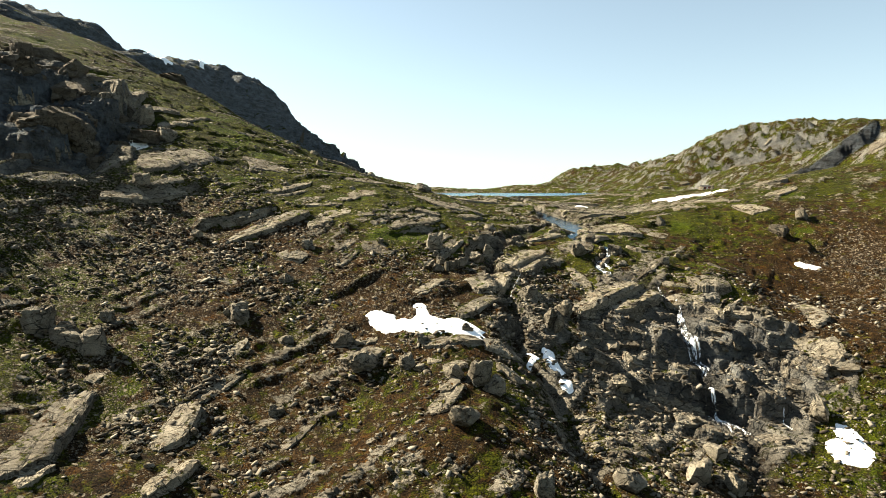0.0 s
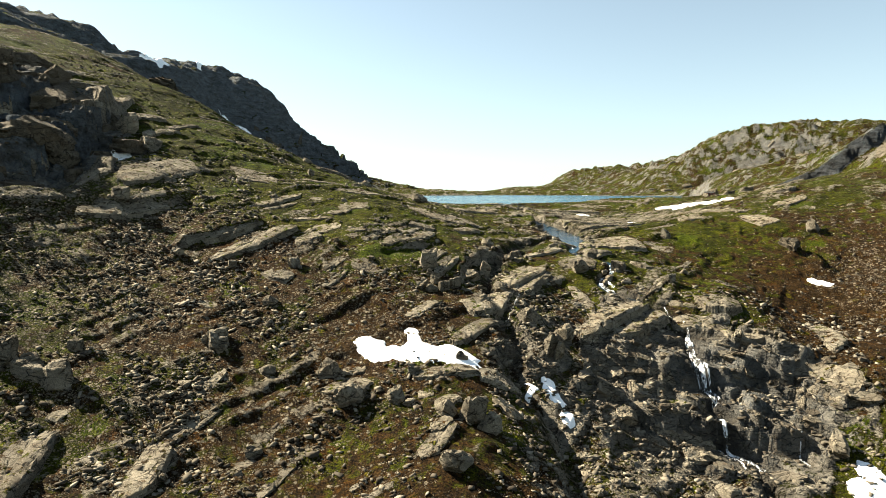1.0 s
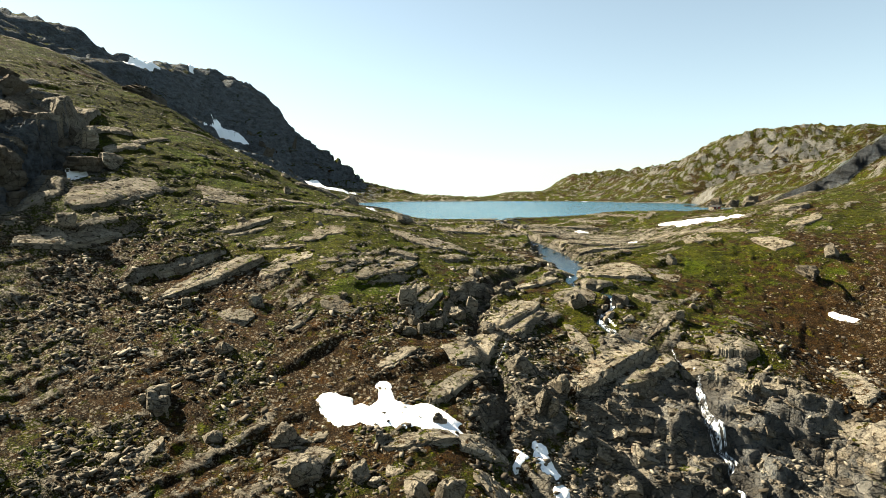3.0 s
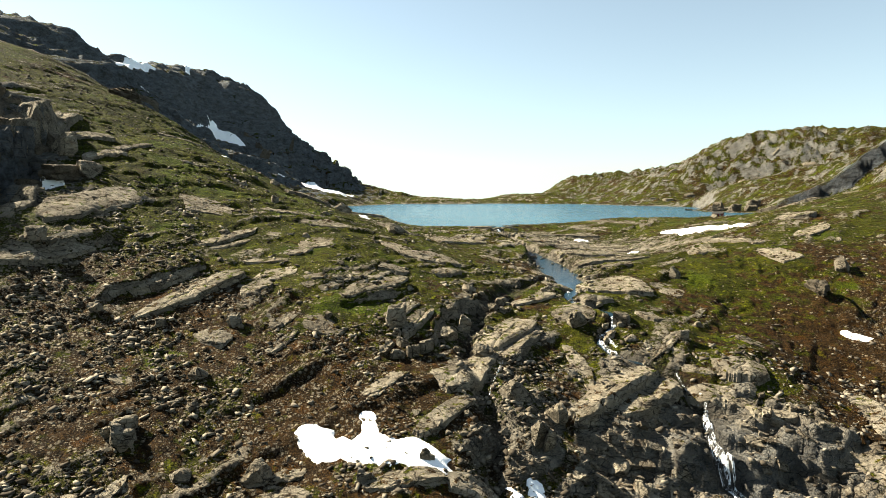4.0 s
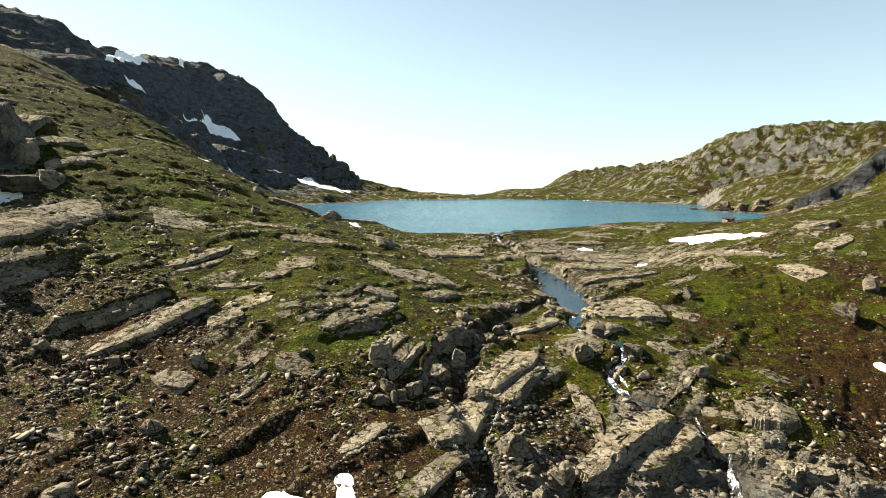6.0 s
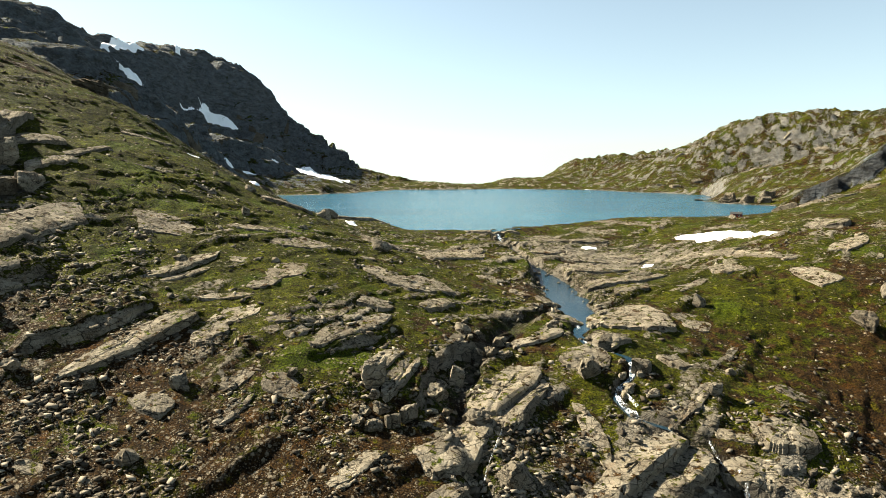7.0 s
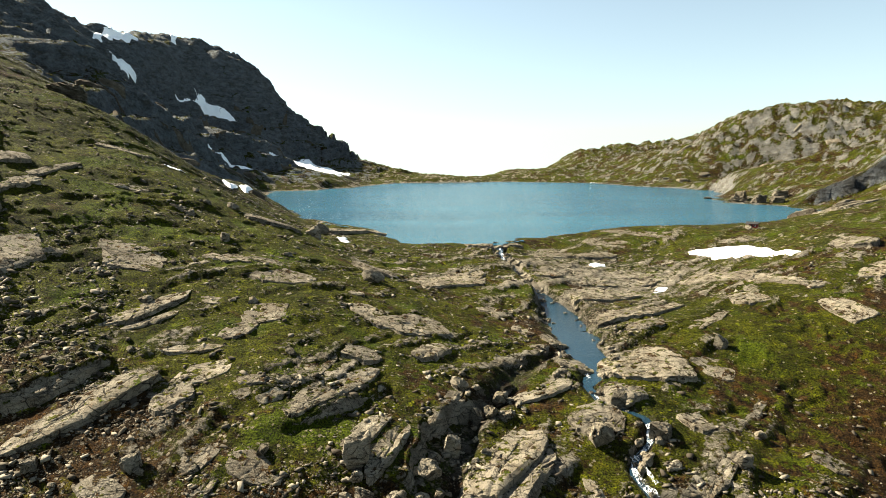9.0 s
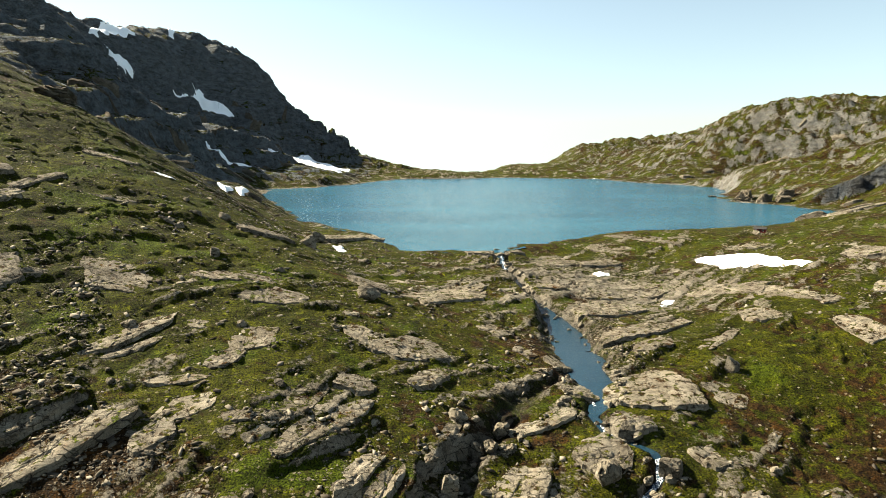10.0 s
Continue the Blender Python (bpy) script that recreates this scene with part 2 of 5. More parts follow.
NEAR_X = [-300, -200, -150, -120, -95, -70, -45, -20, 5, 30, 55, 80, 105, 130, 165, 220, 300]
near_y, near_z = [], []
FAR_X = [-900, -600, -450, -370, -300, -235, -180, -120, -60, 20, 100, 180, 240, 300, 370, 460, 560, 700, 1000]
far_y, far_z = [], []


def near_section(y, *heights):
    near_y.append(y)
    near_z.append(heights)


def far_section(y, *heights):
    far_y.append(y)
    far_z.append(heights)


near_section(40, 50.2, -10.4, -38.7, -52.6, -59.8, -62.2, -64.9, -69.1, -73.1, -75.9, -78.3, -80.3, -80.6, -77.8, -70.6, -56.0, -33.1)
near_section(100, 74.3, 21.1, -5.1, -21.0, -31.9, -38.9, -42.7, -44.2, -44.0, -50.1, -56.5, -58.9, -57.0, -52.7, -45.2, -32.3, -12.8)
near_section(118, 81.1, 29.6, 4.2, -12.8, -25.3, -34.3, -38.7, -40.3, -36.5, -45.8, -51.7, -53.0, -49.8, -45.1, -37.9, -25.6, -7.1)
near_section(136, 87.3, 36.9, 11.2, -5.8, -18.8, -26.1, -30.2, -33.0, -31.6, -41.9, -45.9, -46.3, -41.6, -37.9, -31.2, -19.4, -1.7)
near_section(154, 92.7, 43.2, 17.1, 0.7, -13.2, -19.6, -22.9, -26.1, -25.1, -31.9, -36.6, -36.5, -33.4, -32.0, -25.5, -13.8, 3.1)
near_section(172, 97.2, 48.5, 22.4, 6.9, -6.0, -12.3, -16.9, -16.6, -19.1, -23.0, -27.7, -28.3, -30.6, -27.6, -20.8, -8.9, 7.1)
near_section(190, 100.6, 53.1, 27.1, 13.1, 3.4, -4.9, -7.9, -7.7, -13.5, -18.2, -20.2, -20.7, -28.2, -23.5, -16.3, -4.8, 10.2)
near_section(210, 103.3, 56.9, 31.7, 17.9, 12.5, 4.7, 0.2, -1.3, -7.2, -12.9, -13.4, -17.8, -19.5, -17.0, -10.8, -0.8, 12.3)
near_section(235, 105.6, 60.6, 38.0, 27.0, 19.6, 12.7, 7.6, 4.6, -2.3, -8.2, -8.2, -8.8, -9.1, -7.5, -4.2, 2.9, 13.6)
near_section(265, 107.5, 65.3, 45.4, 37.7, 28.5, 19.3, 12.7, 6.0, -0.2, -4.8, -6.4, -5.4, -3.3, -1.1, 2.0, 6.5, 14.5)
near_section(300, 109.7, 72.2, 53.6, 41.8, 35.4, 25.2, 13.6, 4.4, 0.1, -0.3, -4.0, -7.2, -2.9, 3.1, 7.9, 9.4, 15.8)
near_section(340, 113.4, 81.9, 62.8, 50.9, 35.2, 20.6, 8.7, 4.1, -0.7, -2.4, -3.1, -4.3, -3.2, 1.2, 8.1, 11.2, 18.8)
near_section(390, 122.3, 94.3, 63, 44, 26.1, 9.7, 1.7, 4, -2.5, -5.3, -0.9, 0.6, 0.1, 1.1, 4.3, 16.3, 26)
far_section(330, 266, 194, 154, 131, 109, 90, 80, 52, 16, -2, -5, 7, 13, 16, 21, 34, 52, 76, 118)
far_section(400, 255, 193, 160, 141, 119, 92, 76, 37, 6, -6, 2, 5, 18, 18, 27, 45, 61, 79, 118)
far_section(470, 244, 193, 166, 148, 130, 95, 68, 27, -6, -43, -16, -2, 5, 16, 39, 58, 68, 81, 119)
far_section(540, 235, 193, 172, 152, 129, 111, 69, 13, -14, -7, -17, 4, -2, 14, 57, 68, 71, 82, 121)
far_section(620, 226, 194, 181, 162, 122, 65, 34, -3, -16, -18, -16, 0, 1, 18, 51, 63, 68, 81, 124)
far_section(720, 218, 201, 188, 180, 107, 54, 6, -6, -15, -27, -25, -16, -6, 24, 28, 38, 60, 81, 128)
far_section(840, 214, 205, 204, 149, 76, 71, 32, 13, -9, -21, -18, -4, -0, 4, -13, 15, 69, 87, 130)
far_section(960, 217, 196, 176, 186, 95, 66, 28, 10, 4, 5, -4, -3, 7, 33, 67, 91, 102, 96, 123)
far_section(1080, 229, 192, 182, 199, 171, 114, 73, 34, 13, -0, 8, 14, 19, 37, 50, 96, 92, 112, 105)
far_section(1250, 263, 199, 176, 165, 158, 79, 47, 15, -17, -39, 2, 10, 40, 43, 51, 68, 88, 84, 58)
far_section(1500, 333, 210, 134, 83, 28, -21, -43, -55, -60, -60, -55, -25, 13, 41, 57, 47, -12, -29, -33)

LAKE = ((-5, 354), (14, 350), (32, 351), (45, 366), (65, 384), (92, 412), (127, 418), (178, 438), (225, 470), (262, 520), (250, 556), (228, 590), (231, 636), (262, 690), (285, 760), (262, 815), (222, 872), (204, 940),
        (93, 985), (62, 968), (-54, 938), (-86, 846), (-122, 762), (-164, 741), (-140, 640), (-98, 533), (-67, 458), (-44, 430), (-23, 400))
# the brook from the lake's lip to the foot of the fall: x, y, level, width
STREAM = ((34.6, 356.8, 0.0, 3), (32.8, 338, -1.2, 1.6), (33.6, 320, -2.0, 1.5), (35.5, 308.6, -3.0, 1.5), (36.9, 297.5, -4.2, 1.6), (38.6, 289.3, -5.0, 1.8), (41.2, 283.0, -6.2, 3), (43.1, 275.6, -7.6, 8), (44.3, 267.3, -8.6, 12), (44.6, 256.4, -8.9, 14),
          (44.4, 241.3, -9.3, 12), (45.2, 231.4, -10.0, 9), (45.2, 223.6, -11.0, 6), (42.1, 217.9, -12.0, 2.2), (43.8, 211.4, -13.3, 1.6), (51.1, 205.8, -14.4, 1.5), (50.6, 200.9, -16.1, 1.4), (47.4, 196.8, -18.0, 1.4), (45.2, 193.1, -19.1, 1.4), (47.1, 187.5, -20.7, 1.4), (53.5, 184.6, -22.2, 1.2))
FALL = ((53.5, 184.6), (59.0, 182.3), (61.4, 177.4), (61.9, 172.5), (60.8, 168.2), (59.6, 162.7), (61.4, 156.8), (61.7, 152.2), (60.5, 144.6), (63.0, 142.1), (65.2, 140.0), (64, 130), (60, 120))
GULLY = ((36.4, 230.7), (29.4, 223.5), (22.2, 212.2), (16.7, 202.0), (13.5, 190.8), (14.0, 179.1), (17.9, 164.2), (16.8, 151.2), (17.5, 144.1), (21.8, 140.3), (25.1, 132.5), (25.2, 118.9), (30.0, 100.0))
STRIKE = 42.0


def wave(x, y, seed):
    """Smooth gradient noise, about -1 to 1."""
    xi, yi = np.floor(x).astype(np.int64), np.floor(y).astype(np.int64)
    u, v = x - xi, y - yi
    fu, fv = u * u * u * (u * (u * 6 - 15) + 10), v * v * v * (v * (v * 6 - 15) + 10)

    def corner(a, b):
        h = ((xi + a) * 374761393 + (yi + b) * 668265263 + seed * 974634777) & 0xFFFFFFFF
        h = ((h ^ (h >> 13)) * 1274126177) & 0xFFFFFFFF
        g = ((h ^ (h >> 16)) & 4095) * (2 * math.pi / 4096)
        return np.cos(g) * (u - a) + np.sin(g) * (v - b)

    low = corner(0, 0) + fu * (corner(1, 0) - corner(0, 0))
    high = corner(0, 1) + fu * (corner(1, 1) - corner(0, 1))
    return 1.5 * (low + fv * (high - low))


def fbm(x, y, size, octaves, seed, gain=0.5):
    total, a = 0.0, 1.0
    for o in range(octaves):
        total = total + a * wave(x / size + 17.3 * o, y / size - 9.1 * o, seed + o)
        a, size = a * gain, size / 2.03
    return total


def smooth(v, low, high):
    t = np.clip((v - low) / (high - low), 0, 1)
    return t * t * (3 - 2 * t)


def outline_distance(x, y, outline):
    """Distance to a closed outline, positive outside it."""
    d, inside = np.full(x.shape, 1e9), np.zeros(x.shape, bool)
    for (ax, ay), (bx, by) in zip(outline, outline[1:] + outline[:1]):
        ex, ey = bx - ax, by - ay
        t = np.clip(((x - ax) * ex + (y - ay) * ey) / (ex * ex + ey * ey), 0, 1)
        d = np.minimum(d, np.hypot(x - ax - t * ex, y - ay - t * ey))
        if ay != by:
            inside ^= ((ay > y) != (by > y)) & (x < (bx - ax) * (y - ay) / (by - ay) + ax)
    return np.where(inside, -d, d)


def line_distance(x, y, line):
    """Distance to an open line of points, and how far along it (0 to 1) the nearest place is."""
    d, along, n = np.full(x.shape, 1e9), np.zeros(x.shape), len(line) - 1
    for i, (a, b) in enumerate(zip(line, line[1:])):
        ex, ey = b[0] - a[0], b[1] - a[1]
        t = np.clip(((x - a[0]) * ex + (y - a[1]) * ey) / (ex * ex + ey * ey), 0, 1)
        e = np.hypot(x - a[0] - t * ex, y - a[1] - t * ey)
        along = np.where(e < d, (i + t) / n, along)
        d = np.minimum(d, e)
    return d, along


def scarp(x, y, line, rise, back, drop, front):
    """A rock step along a line, high on the left of its run: what it adds to the ground, fading behind and before it and at its ends."""
    d, side, along, n = np.full(x.shape, 1e9), np.zeros(x.shape), np.zeros(x.shape), len(line) - 1
    jx, jy = x + 1.6 * fbm(x, y, 7, 3, 311), y + 1.6 * fbm(x, y, 7, 3, 315)
    for i, ((ax, ay), (bx, by)) in enumerate(zip(line, line[1:])):
        ex, ey = bx - ax, by - ay
        t = ((jx - ax) * ex + (jy - ay) * ey) / (ex * ex + ey * ey)
        u = np.clip(t, 0, 1)
        e = np.hypot(jx - ax - u * ex, jy - ay - u * ey)
        side = np.where(e < d, np.sign(ex * (jy - ay) - ey * (jx - ax)), side)
        along = np.where(e < d, (i + u) / n, along)
        d = np.minimum(d, e)
    fade = smooth(along, 0.0, 0.12) * (1 - smooth(along, 0.88, 1.0))
    return fade * np.where(side > 0, rise * smooth(d, 0.0, 0.7) * np.exp(-d / back), -drop * smooth(d, 0.0, 0.7) * np.exp(-d / front))


# rock steps: line, rise, reach behind, drop, reach before
SCARPS = ((((40, 150), (50, 145.5), (60, 145), (70, 143.5), (80, 144)), 1.6, 10, 3.6, 7),
          (((34, 161), (46, 158), (56, 157), (66, 158), (80, 160), (94, 164)), 2.5, 9, 2.0, 7),
          (((-70, 183.5), (-60, 193), (-50, 204)), 1.6, 12, 1.6, 5),
          (((-122, 190), (-117, 212), (-117, 236), (-121, 258), (-132, 282)), 8.0, 26, 3.0, 10),
          (((-150, 205), (-140, 235), (-142, 262), (-150, 290)), 7.0, 26, 2.0, 10),
          (((121, 211), (117, 224), (114, 242)), 2.4, 10, 2.6, 8),
          (((5.5, 181), (7.5, 189), (9, 198)), 1.2, 6, 1.8, 3.5),
          (((-16, 187), (-6, 196), (2, 206)), 0.8, 8, 1.0, 4),
          (((8, 196), (18, 206), (28, 218)), 1.0, 8, 1.6, 4),
          (((-96, 191), (-84, 197), (-74, 207)), 1.5, 10, 1.5, 6))


def blob(x, y, cx, cy, rx, ry, turn=0.0):
    """A soft round patch, 1 in its middle."""
    c, s = math.cos(radians(turn)), math.sin(radians(turn))
    u, v = ((x - cx) * c + (y - cy) * s) / rx, (-(x - cx) * s + (y - cy) * c) / ry
    return np.exp(-(u * u + v * v))


def lofted(x, y, stations_x, stations_y, heights):
    wx, wy = loft_weights(stations_x, x.ravel()), loft_weights(stations_y, y.ravel())
    return np.einsum("pi,ij,pj->p", wy, np.array(heights), wx, optimize=True).reshape(x.shape)


def ledges(x, y, period, seed, turn, wobble):
    """Tilted rock benches: steep on the near side, sloping back gently; -0.5 to 0.5."""
    c, s = math.cos(radians(turn)), math.sin(radians(turn))
    across = (-s * x + c * y) + wobble * fbm(x, y, period * 2.6, 3, seed)
    f = across / period + 0.35 * wave(x / period / 5, y / period / 5, seed + 7)
    f = f - np.floor(f)
    return np.where(f < 0.16, smooth(f, 0.0, 0.16), 1 - (f - 0.16) / 0.84) - 0.5


def broken(x, y, size, seed):
    """Blocky steps: each cell of a jittered lattice has a height of its own; -0.5 to 0.5."""
    u, v = x / size + 0.45 * wave(x / size / 1.3, y / size / 1.3, seed), y / size * 1.7 + 0.45 * wave(x / size / 1.3, y / size / 1.3, seed + 1)
    u, v = u * 0.74 + v * 0.67, v * 0.74 - u * 0.67
    i, j = np.floor(u).astype(np.int64), np.floor(v).astype(np.int64)
    h = (i * 374761393 + j * 668265263 + seed * 974634777) & 0xFFFFFFFF
    h = ((h ^ (h >> 13)) * 1274126177) & 0xFFFFFFFF
    edge = np.minimum(np.minimum(u - i, 1 - u + i), np.minimum(v - j, 1 - v + j))
    return (((h ^ (h >> 16)) & 1023) / 1023 - 0.5) * smooth(edge, 0.0, 0.18) - 0.25 * (1 - smooth(edge, 0.0, 0.10))


def bedded(z, x, y, thick, dip, seed, bend):
    """What turns a slope into steps along beds of rock that fall by dip to the right: sheer faces under flat treads."""
    s = (z + dip * x) / thick + bend * fbm(x, y, 4 * thick, 3, seed)
    f = s - np.floor(s)
    return thick * (smooth(f, 0.66, 1.0) - f)


def crag_share(x, y):
    """Where bare crags break through: the cliff by the waterfall, the cliffs on the flank, the gully's walls."""
    s = 1.0 * blob(x, y, 66, 155, 30, 20, 10) + 0.9 * blob(x, y, -128, 215, 26, 40, -20) + 0.7 * blob(x, y, -160, 260, 30, 40) + 0.22 * blob(x, y, 24, 172, 16, 22)
    return np.clip(s, 0, 1)


def land(x, y):
    """Height of the ground, and how much rock, heath, scree, wet and painted shade there is."""
    y_far = np.maximum(y, 335)
    far_share = smooth(y, 345, 400) + (1 - smooth(y, 345, 400)) * smooth(np.abs(x), 230, 330) * smooth(y, 250, 340)
    z = lofted(x, y, NEAR_X, near_y, near_z) * (1 - far_share) + lofted(x, y_far, FAR_X, far_y, far_z) * far_share
    beyond = smooth(y, 1400, 2600)
    z = z * (1 - beyond) - 160 * beyond
    lake = outline_distance(x + 5 * fbm(x, y, 26, 3, 91), y + 5 * fbm(x, y, 26, 3, 95), LAKE)
    stream, along = line_distance(x, y, STREAM)
    stream = stream + 1.7 * fbm(x, y, 8, 3, 57) * smooth(stream, 2.5, 5) * np.exp(-((y - 252) / 26) ** 2)
    fall, _ = line_distance(x + 0.8 * fbm(x, y, 6, 2, 47), y, FALL)
    gully, _ = line_distance(x + 1.8 * fbm(x, y, 11, 2, 51), y + 1.8 * fbm(x, y, 11, 2, 55), GULLY)
    dry = smooth(lake, 2, 40)
    crag = crag_share(x, y)
    far = smooth(y, 380, 700) + smooth(np.abs(x - 10), 220, 420) * (1 - smooth(y, 380, 700))
    # benches of rock at two sizes, and swells between them
    big = smooth(fbm(x, y, 45, 3, 11), -0.15, 0.35)
    small = smooth(fbm(x, y, 18, 3, 15), -0.2, 0.3)
    near = 1 - far
    b1, b2, detail = 0 * x, 0 * x, 0 * x
    if near.max() > 0:
        b1, b2 = ledges(x, y, 17, 21, STRIKE, 6), ledges(x, y, 6.5, 25, STRIKE + 6, 3)
        detail = near * (0.9 * big * b1 + 0.5 * small * b2 + 0.8 * fbm(x, y, 30, 3, 31) + 0.42 * fbm(x, y, 6, 5, 35, 0.55))
    if crag.max() > 0.02:
        detail = detail + crag * (np.where(x > -40, 1.5, 2.6) * ledges(x, y, 9, 61, STRIKE - 12, 5) + np.where(x > -40, 0.7, 1.1) * fbm(x, y, 9, 4, 65, 0.6))
    steep, bench, bench2 = smooth(z, 8, 60), 0 * x, 0 * x
    if far.max() > 0:
        ridge = 1 - np.abs(fbm(x, y, 150, 5, 71, 0.55))
        left = smooth(-x, 0, 90)
        bench = left * ledges(x, y, 55, 75, 20, 24) + (1 - left) * ledges(x, y, 48, 77, 155, 26)
        bench2 = left * ledges(x, y, 19, 175, 28, 10) + (1 - left) * ledges(x, y, 17, 177, 150, 9)
        patchy = smooth(fbm(x, y, 130, 2, 79), -0.4, 0.2)
        bands = 14 * bench * patchy + 6.5 * bench2 * smooth(fbm(x, y, 60, 2, 83), -0.3, 0.3) + (0.40 + 0.60 * left) * (1 - 0.7 * smooth(z, 120, 170)) * (6 * broken(x, y, 30, 291) + 3.5 * broken(x, y, 12, 295))
        detail = detail + far * np.maximum(dry, 0.55 * smooth(x, 200, 235)) * (0.35 + 0.65 * steep) * (12 * (ridge - 0.75) + bands + 3.5 * fbm(x, y, 24, 5, 81, 0.6))
    z = z + detail * (0.25 + 0.75 * dry)
    z = z - np.exp(-(gully / 2.2) ** 2) * np.interp(y, (165, 200), (2.8, 2.0)) - np.exp(-(fall / 2.2) ** 2) * 1.6
    if near.max() > 0:
        z = z + near * (0.55 + 0.6 * crag) * (0.25 + small) * (0.8 * broken(x, y, 3.2, 191) + 0.35 * broken(x, y, 1.5, 195))
    if near.max() > 0 and x.max() > -260 and x.min() < 240 and y.min() < 320:
        for line, rise, back, drop, front in SCARPS:
            z = z + near * scarp(x, y, line, rise, back, drop, front)
    # the cliff over the scree at the lake's far corner; its black shade is painted in below
    foot = np.interp(x, (262, 283, 300, 325, 360, 420), (553, 549, 547, 547, 550, 556)) + 5 * fbm(x, y, 22, 3, 301)
    behind = y - foot
    wall = smooth(x, 255, 278) * (1 - smooth(x, 335, 395))
    z = z + wall * np.where(behind > 0, np.interp(x, (262, 340), (8, 13)) * smooth(behind, 0, 3) * np.exp(-behind / 22), -3.0 * np.exp(behind / 25) * smooth(-behind, 0, 2))
    if crag.max() > 0.02:
        bare = smooth(crag, 0.15, 0.5)
        z = z + np.where(x > -40, bare * (0.8 * bedded(z, x, y, 3.2, 0.27, 331, 0.35) + 0.35 * broken(x, y, 2.4, 335)), bare * (0.95 * bedded(z, x, y, 8.0, 0.1, 341, 0.6) + 1.6 * broken(x, y, 5.0, 345)))
    if far.max() > 0 and x.min() < -60:
        cliffs = smooth(y, 345, 400) * smooth(-x, 60, 130) * dry * smooth(z, 12, 40) * (1 - 0.8 * smooth(z, 110, 165))
        z = z + cliffs * (0.7 * bedded(z, x, y, 22.0, 0.05, 351, 0.6) + 0.5 * bedded(z, x, y, 7.0, -0.08, 355, 0.8))
    # the brook's bed follows the brook's own levels
    s_level = np.interp(along, np.linspace(0, 1, len(STREAM)), [p[2] for p in STREAM])
    half = np.interp(along, np.linspace(0, 1, len(STREAM)), [p[3] / 2 for p in STREAM])
    bed = np.exp(-(stream / (half + 1.0)) ** 4)
    z = z * (1 - bed) + (s_level - 0.55 + 0.6 * np.clip(stream - half + 0.4, 0, 9) + 0.35 * detail * smooth(stream, half, half + 3)) * bed
    # shore and lake floor
    shore = 0.25 + 0.10 * np.maximum(lake, 0) + 0.35 * detail
    z = np.where(lake > 0, z + (shore - z) * (1 - smooth(lake, 0, 14)) * (stream > 3), np.minimum(-0.12 * -lake - 0.25, -0.25))
    rock = 0.25 + 0.20 * np.clip(b1, -0.2, 0.5) * big * 2 * near + 0.25 * small * near * (b2 > 0.1) + 0.75 * crag + 0.34 * blob(x, y, 66, 305, 42, 40) + 0.15 * bed + 0.12 * np.exp(-(gully / 7) ** 2)
    rock = rock - 0.35 * blob(x, y, 98, 235, 26, 34) - 0.2 * blob(x, y, -70, 270, 40, 40) - 0.2 * blob(x, y, -20, 165, 40, 18) - 0.2 * blob(x, y, -110, 290, 60, 60) - 0.3 * blob(x, y, 135, 195, 40, 40) - 0.4 * blob(x, y, 106, 155, 16, 30)
    rock = rock + far * (0.02 + 0.36 * fbm(x, y, 10, 4, 185, 0.75) + 0.3 * np.clip(bench2, 0, 0.5) + 0.2 * np.clip(bench, 0, 0.5)) + 0.3 * far * (1 - smooth(lake, 0, 9)) + 0.1 * far * smooth(-x, 100, 300) * steep
    heath = 0.33 + 0.34 * fbm(x, y, 22, 3, 321) + 0.25 * blob(x, y, -40, 120, 50, 22) + 0.25 * blob(x, y, 20, 108, 50, 14) + 0.3 * blob(x, y, 108, 150, 18, 28) + 0.45 * blob(x, y, -25, 160, 55, 26) + 0.6 * blob(x, y, 112, 176, 30, 27) + 0.10 * far * smooth(x, 130, 240) + 0.35 * blob(x, y, -60, 190, 30, 16) + 0.6 * blob(x, y, 140, 205, 36, 45) - 0.6 * blob(x, y, -85, 275, 60, 55) - 0.5 * blob(x, y, -30, 215, 26, 20) - 0.3 * blob(x, y, 95, 250, 26, 20)
    scree = 0.30 + 0.35 * blob(x, y, -55, 118, 40, 22) + 0.6 * blob(x, y, -92, 180, 26, 36) + 0.3 * blob(x, y, -30, 165, 60, 30) + 0.6 * blob(x, y, 40, 136, 16, 24) + 0.4 * blob(x, y, 135, 200, 22, 30) + 0.9 * blob(x, y, 55, 256, 6, 18)
    # brook, shore and fall are wet; crag and wall terms paint in shade
    wet_shade = np.clip(np.exp(-(stream / (half + 0.8)) ** 2) + 0.7 * np.exp(-(gully / 3.0) ** 2) * smooth(y, 138, 160) + 0.8 * np.exp(-((lake - 0.6) / 0.9) ** 2) + np.exp(-(fall / 3.0) ** 2) + 0.2 * np.minimum(crag, 0.8) + 0.4 * crag * smooth(fbm(x, y, 10, 3, 85), 0.0, 0.5) + wall * smooth(behind, -3, 0) * (1 - smooth(behind, 4, 9)), 0, 1)
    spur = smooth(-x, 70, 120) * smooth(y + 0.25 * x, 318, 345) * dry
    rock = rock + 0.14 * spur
    # paints shade into the rock of left cliffs, spur and wall; crags, hill also darker
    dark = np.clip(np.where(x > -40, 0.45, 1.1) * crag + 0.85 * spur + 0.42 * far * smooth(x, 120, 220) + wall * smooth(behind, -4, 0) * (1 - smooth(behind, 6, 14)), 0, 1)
    return z, rock, heath, scree, wet_shade, dark


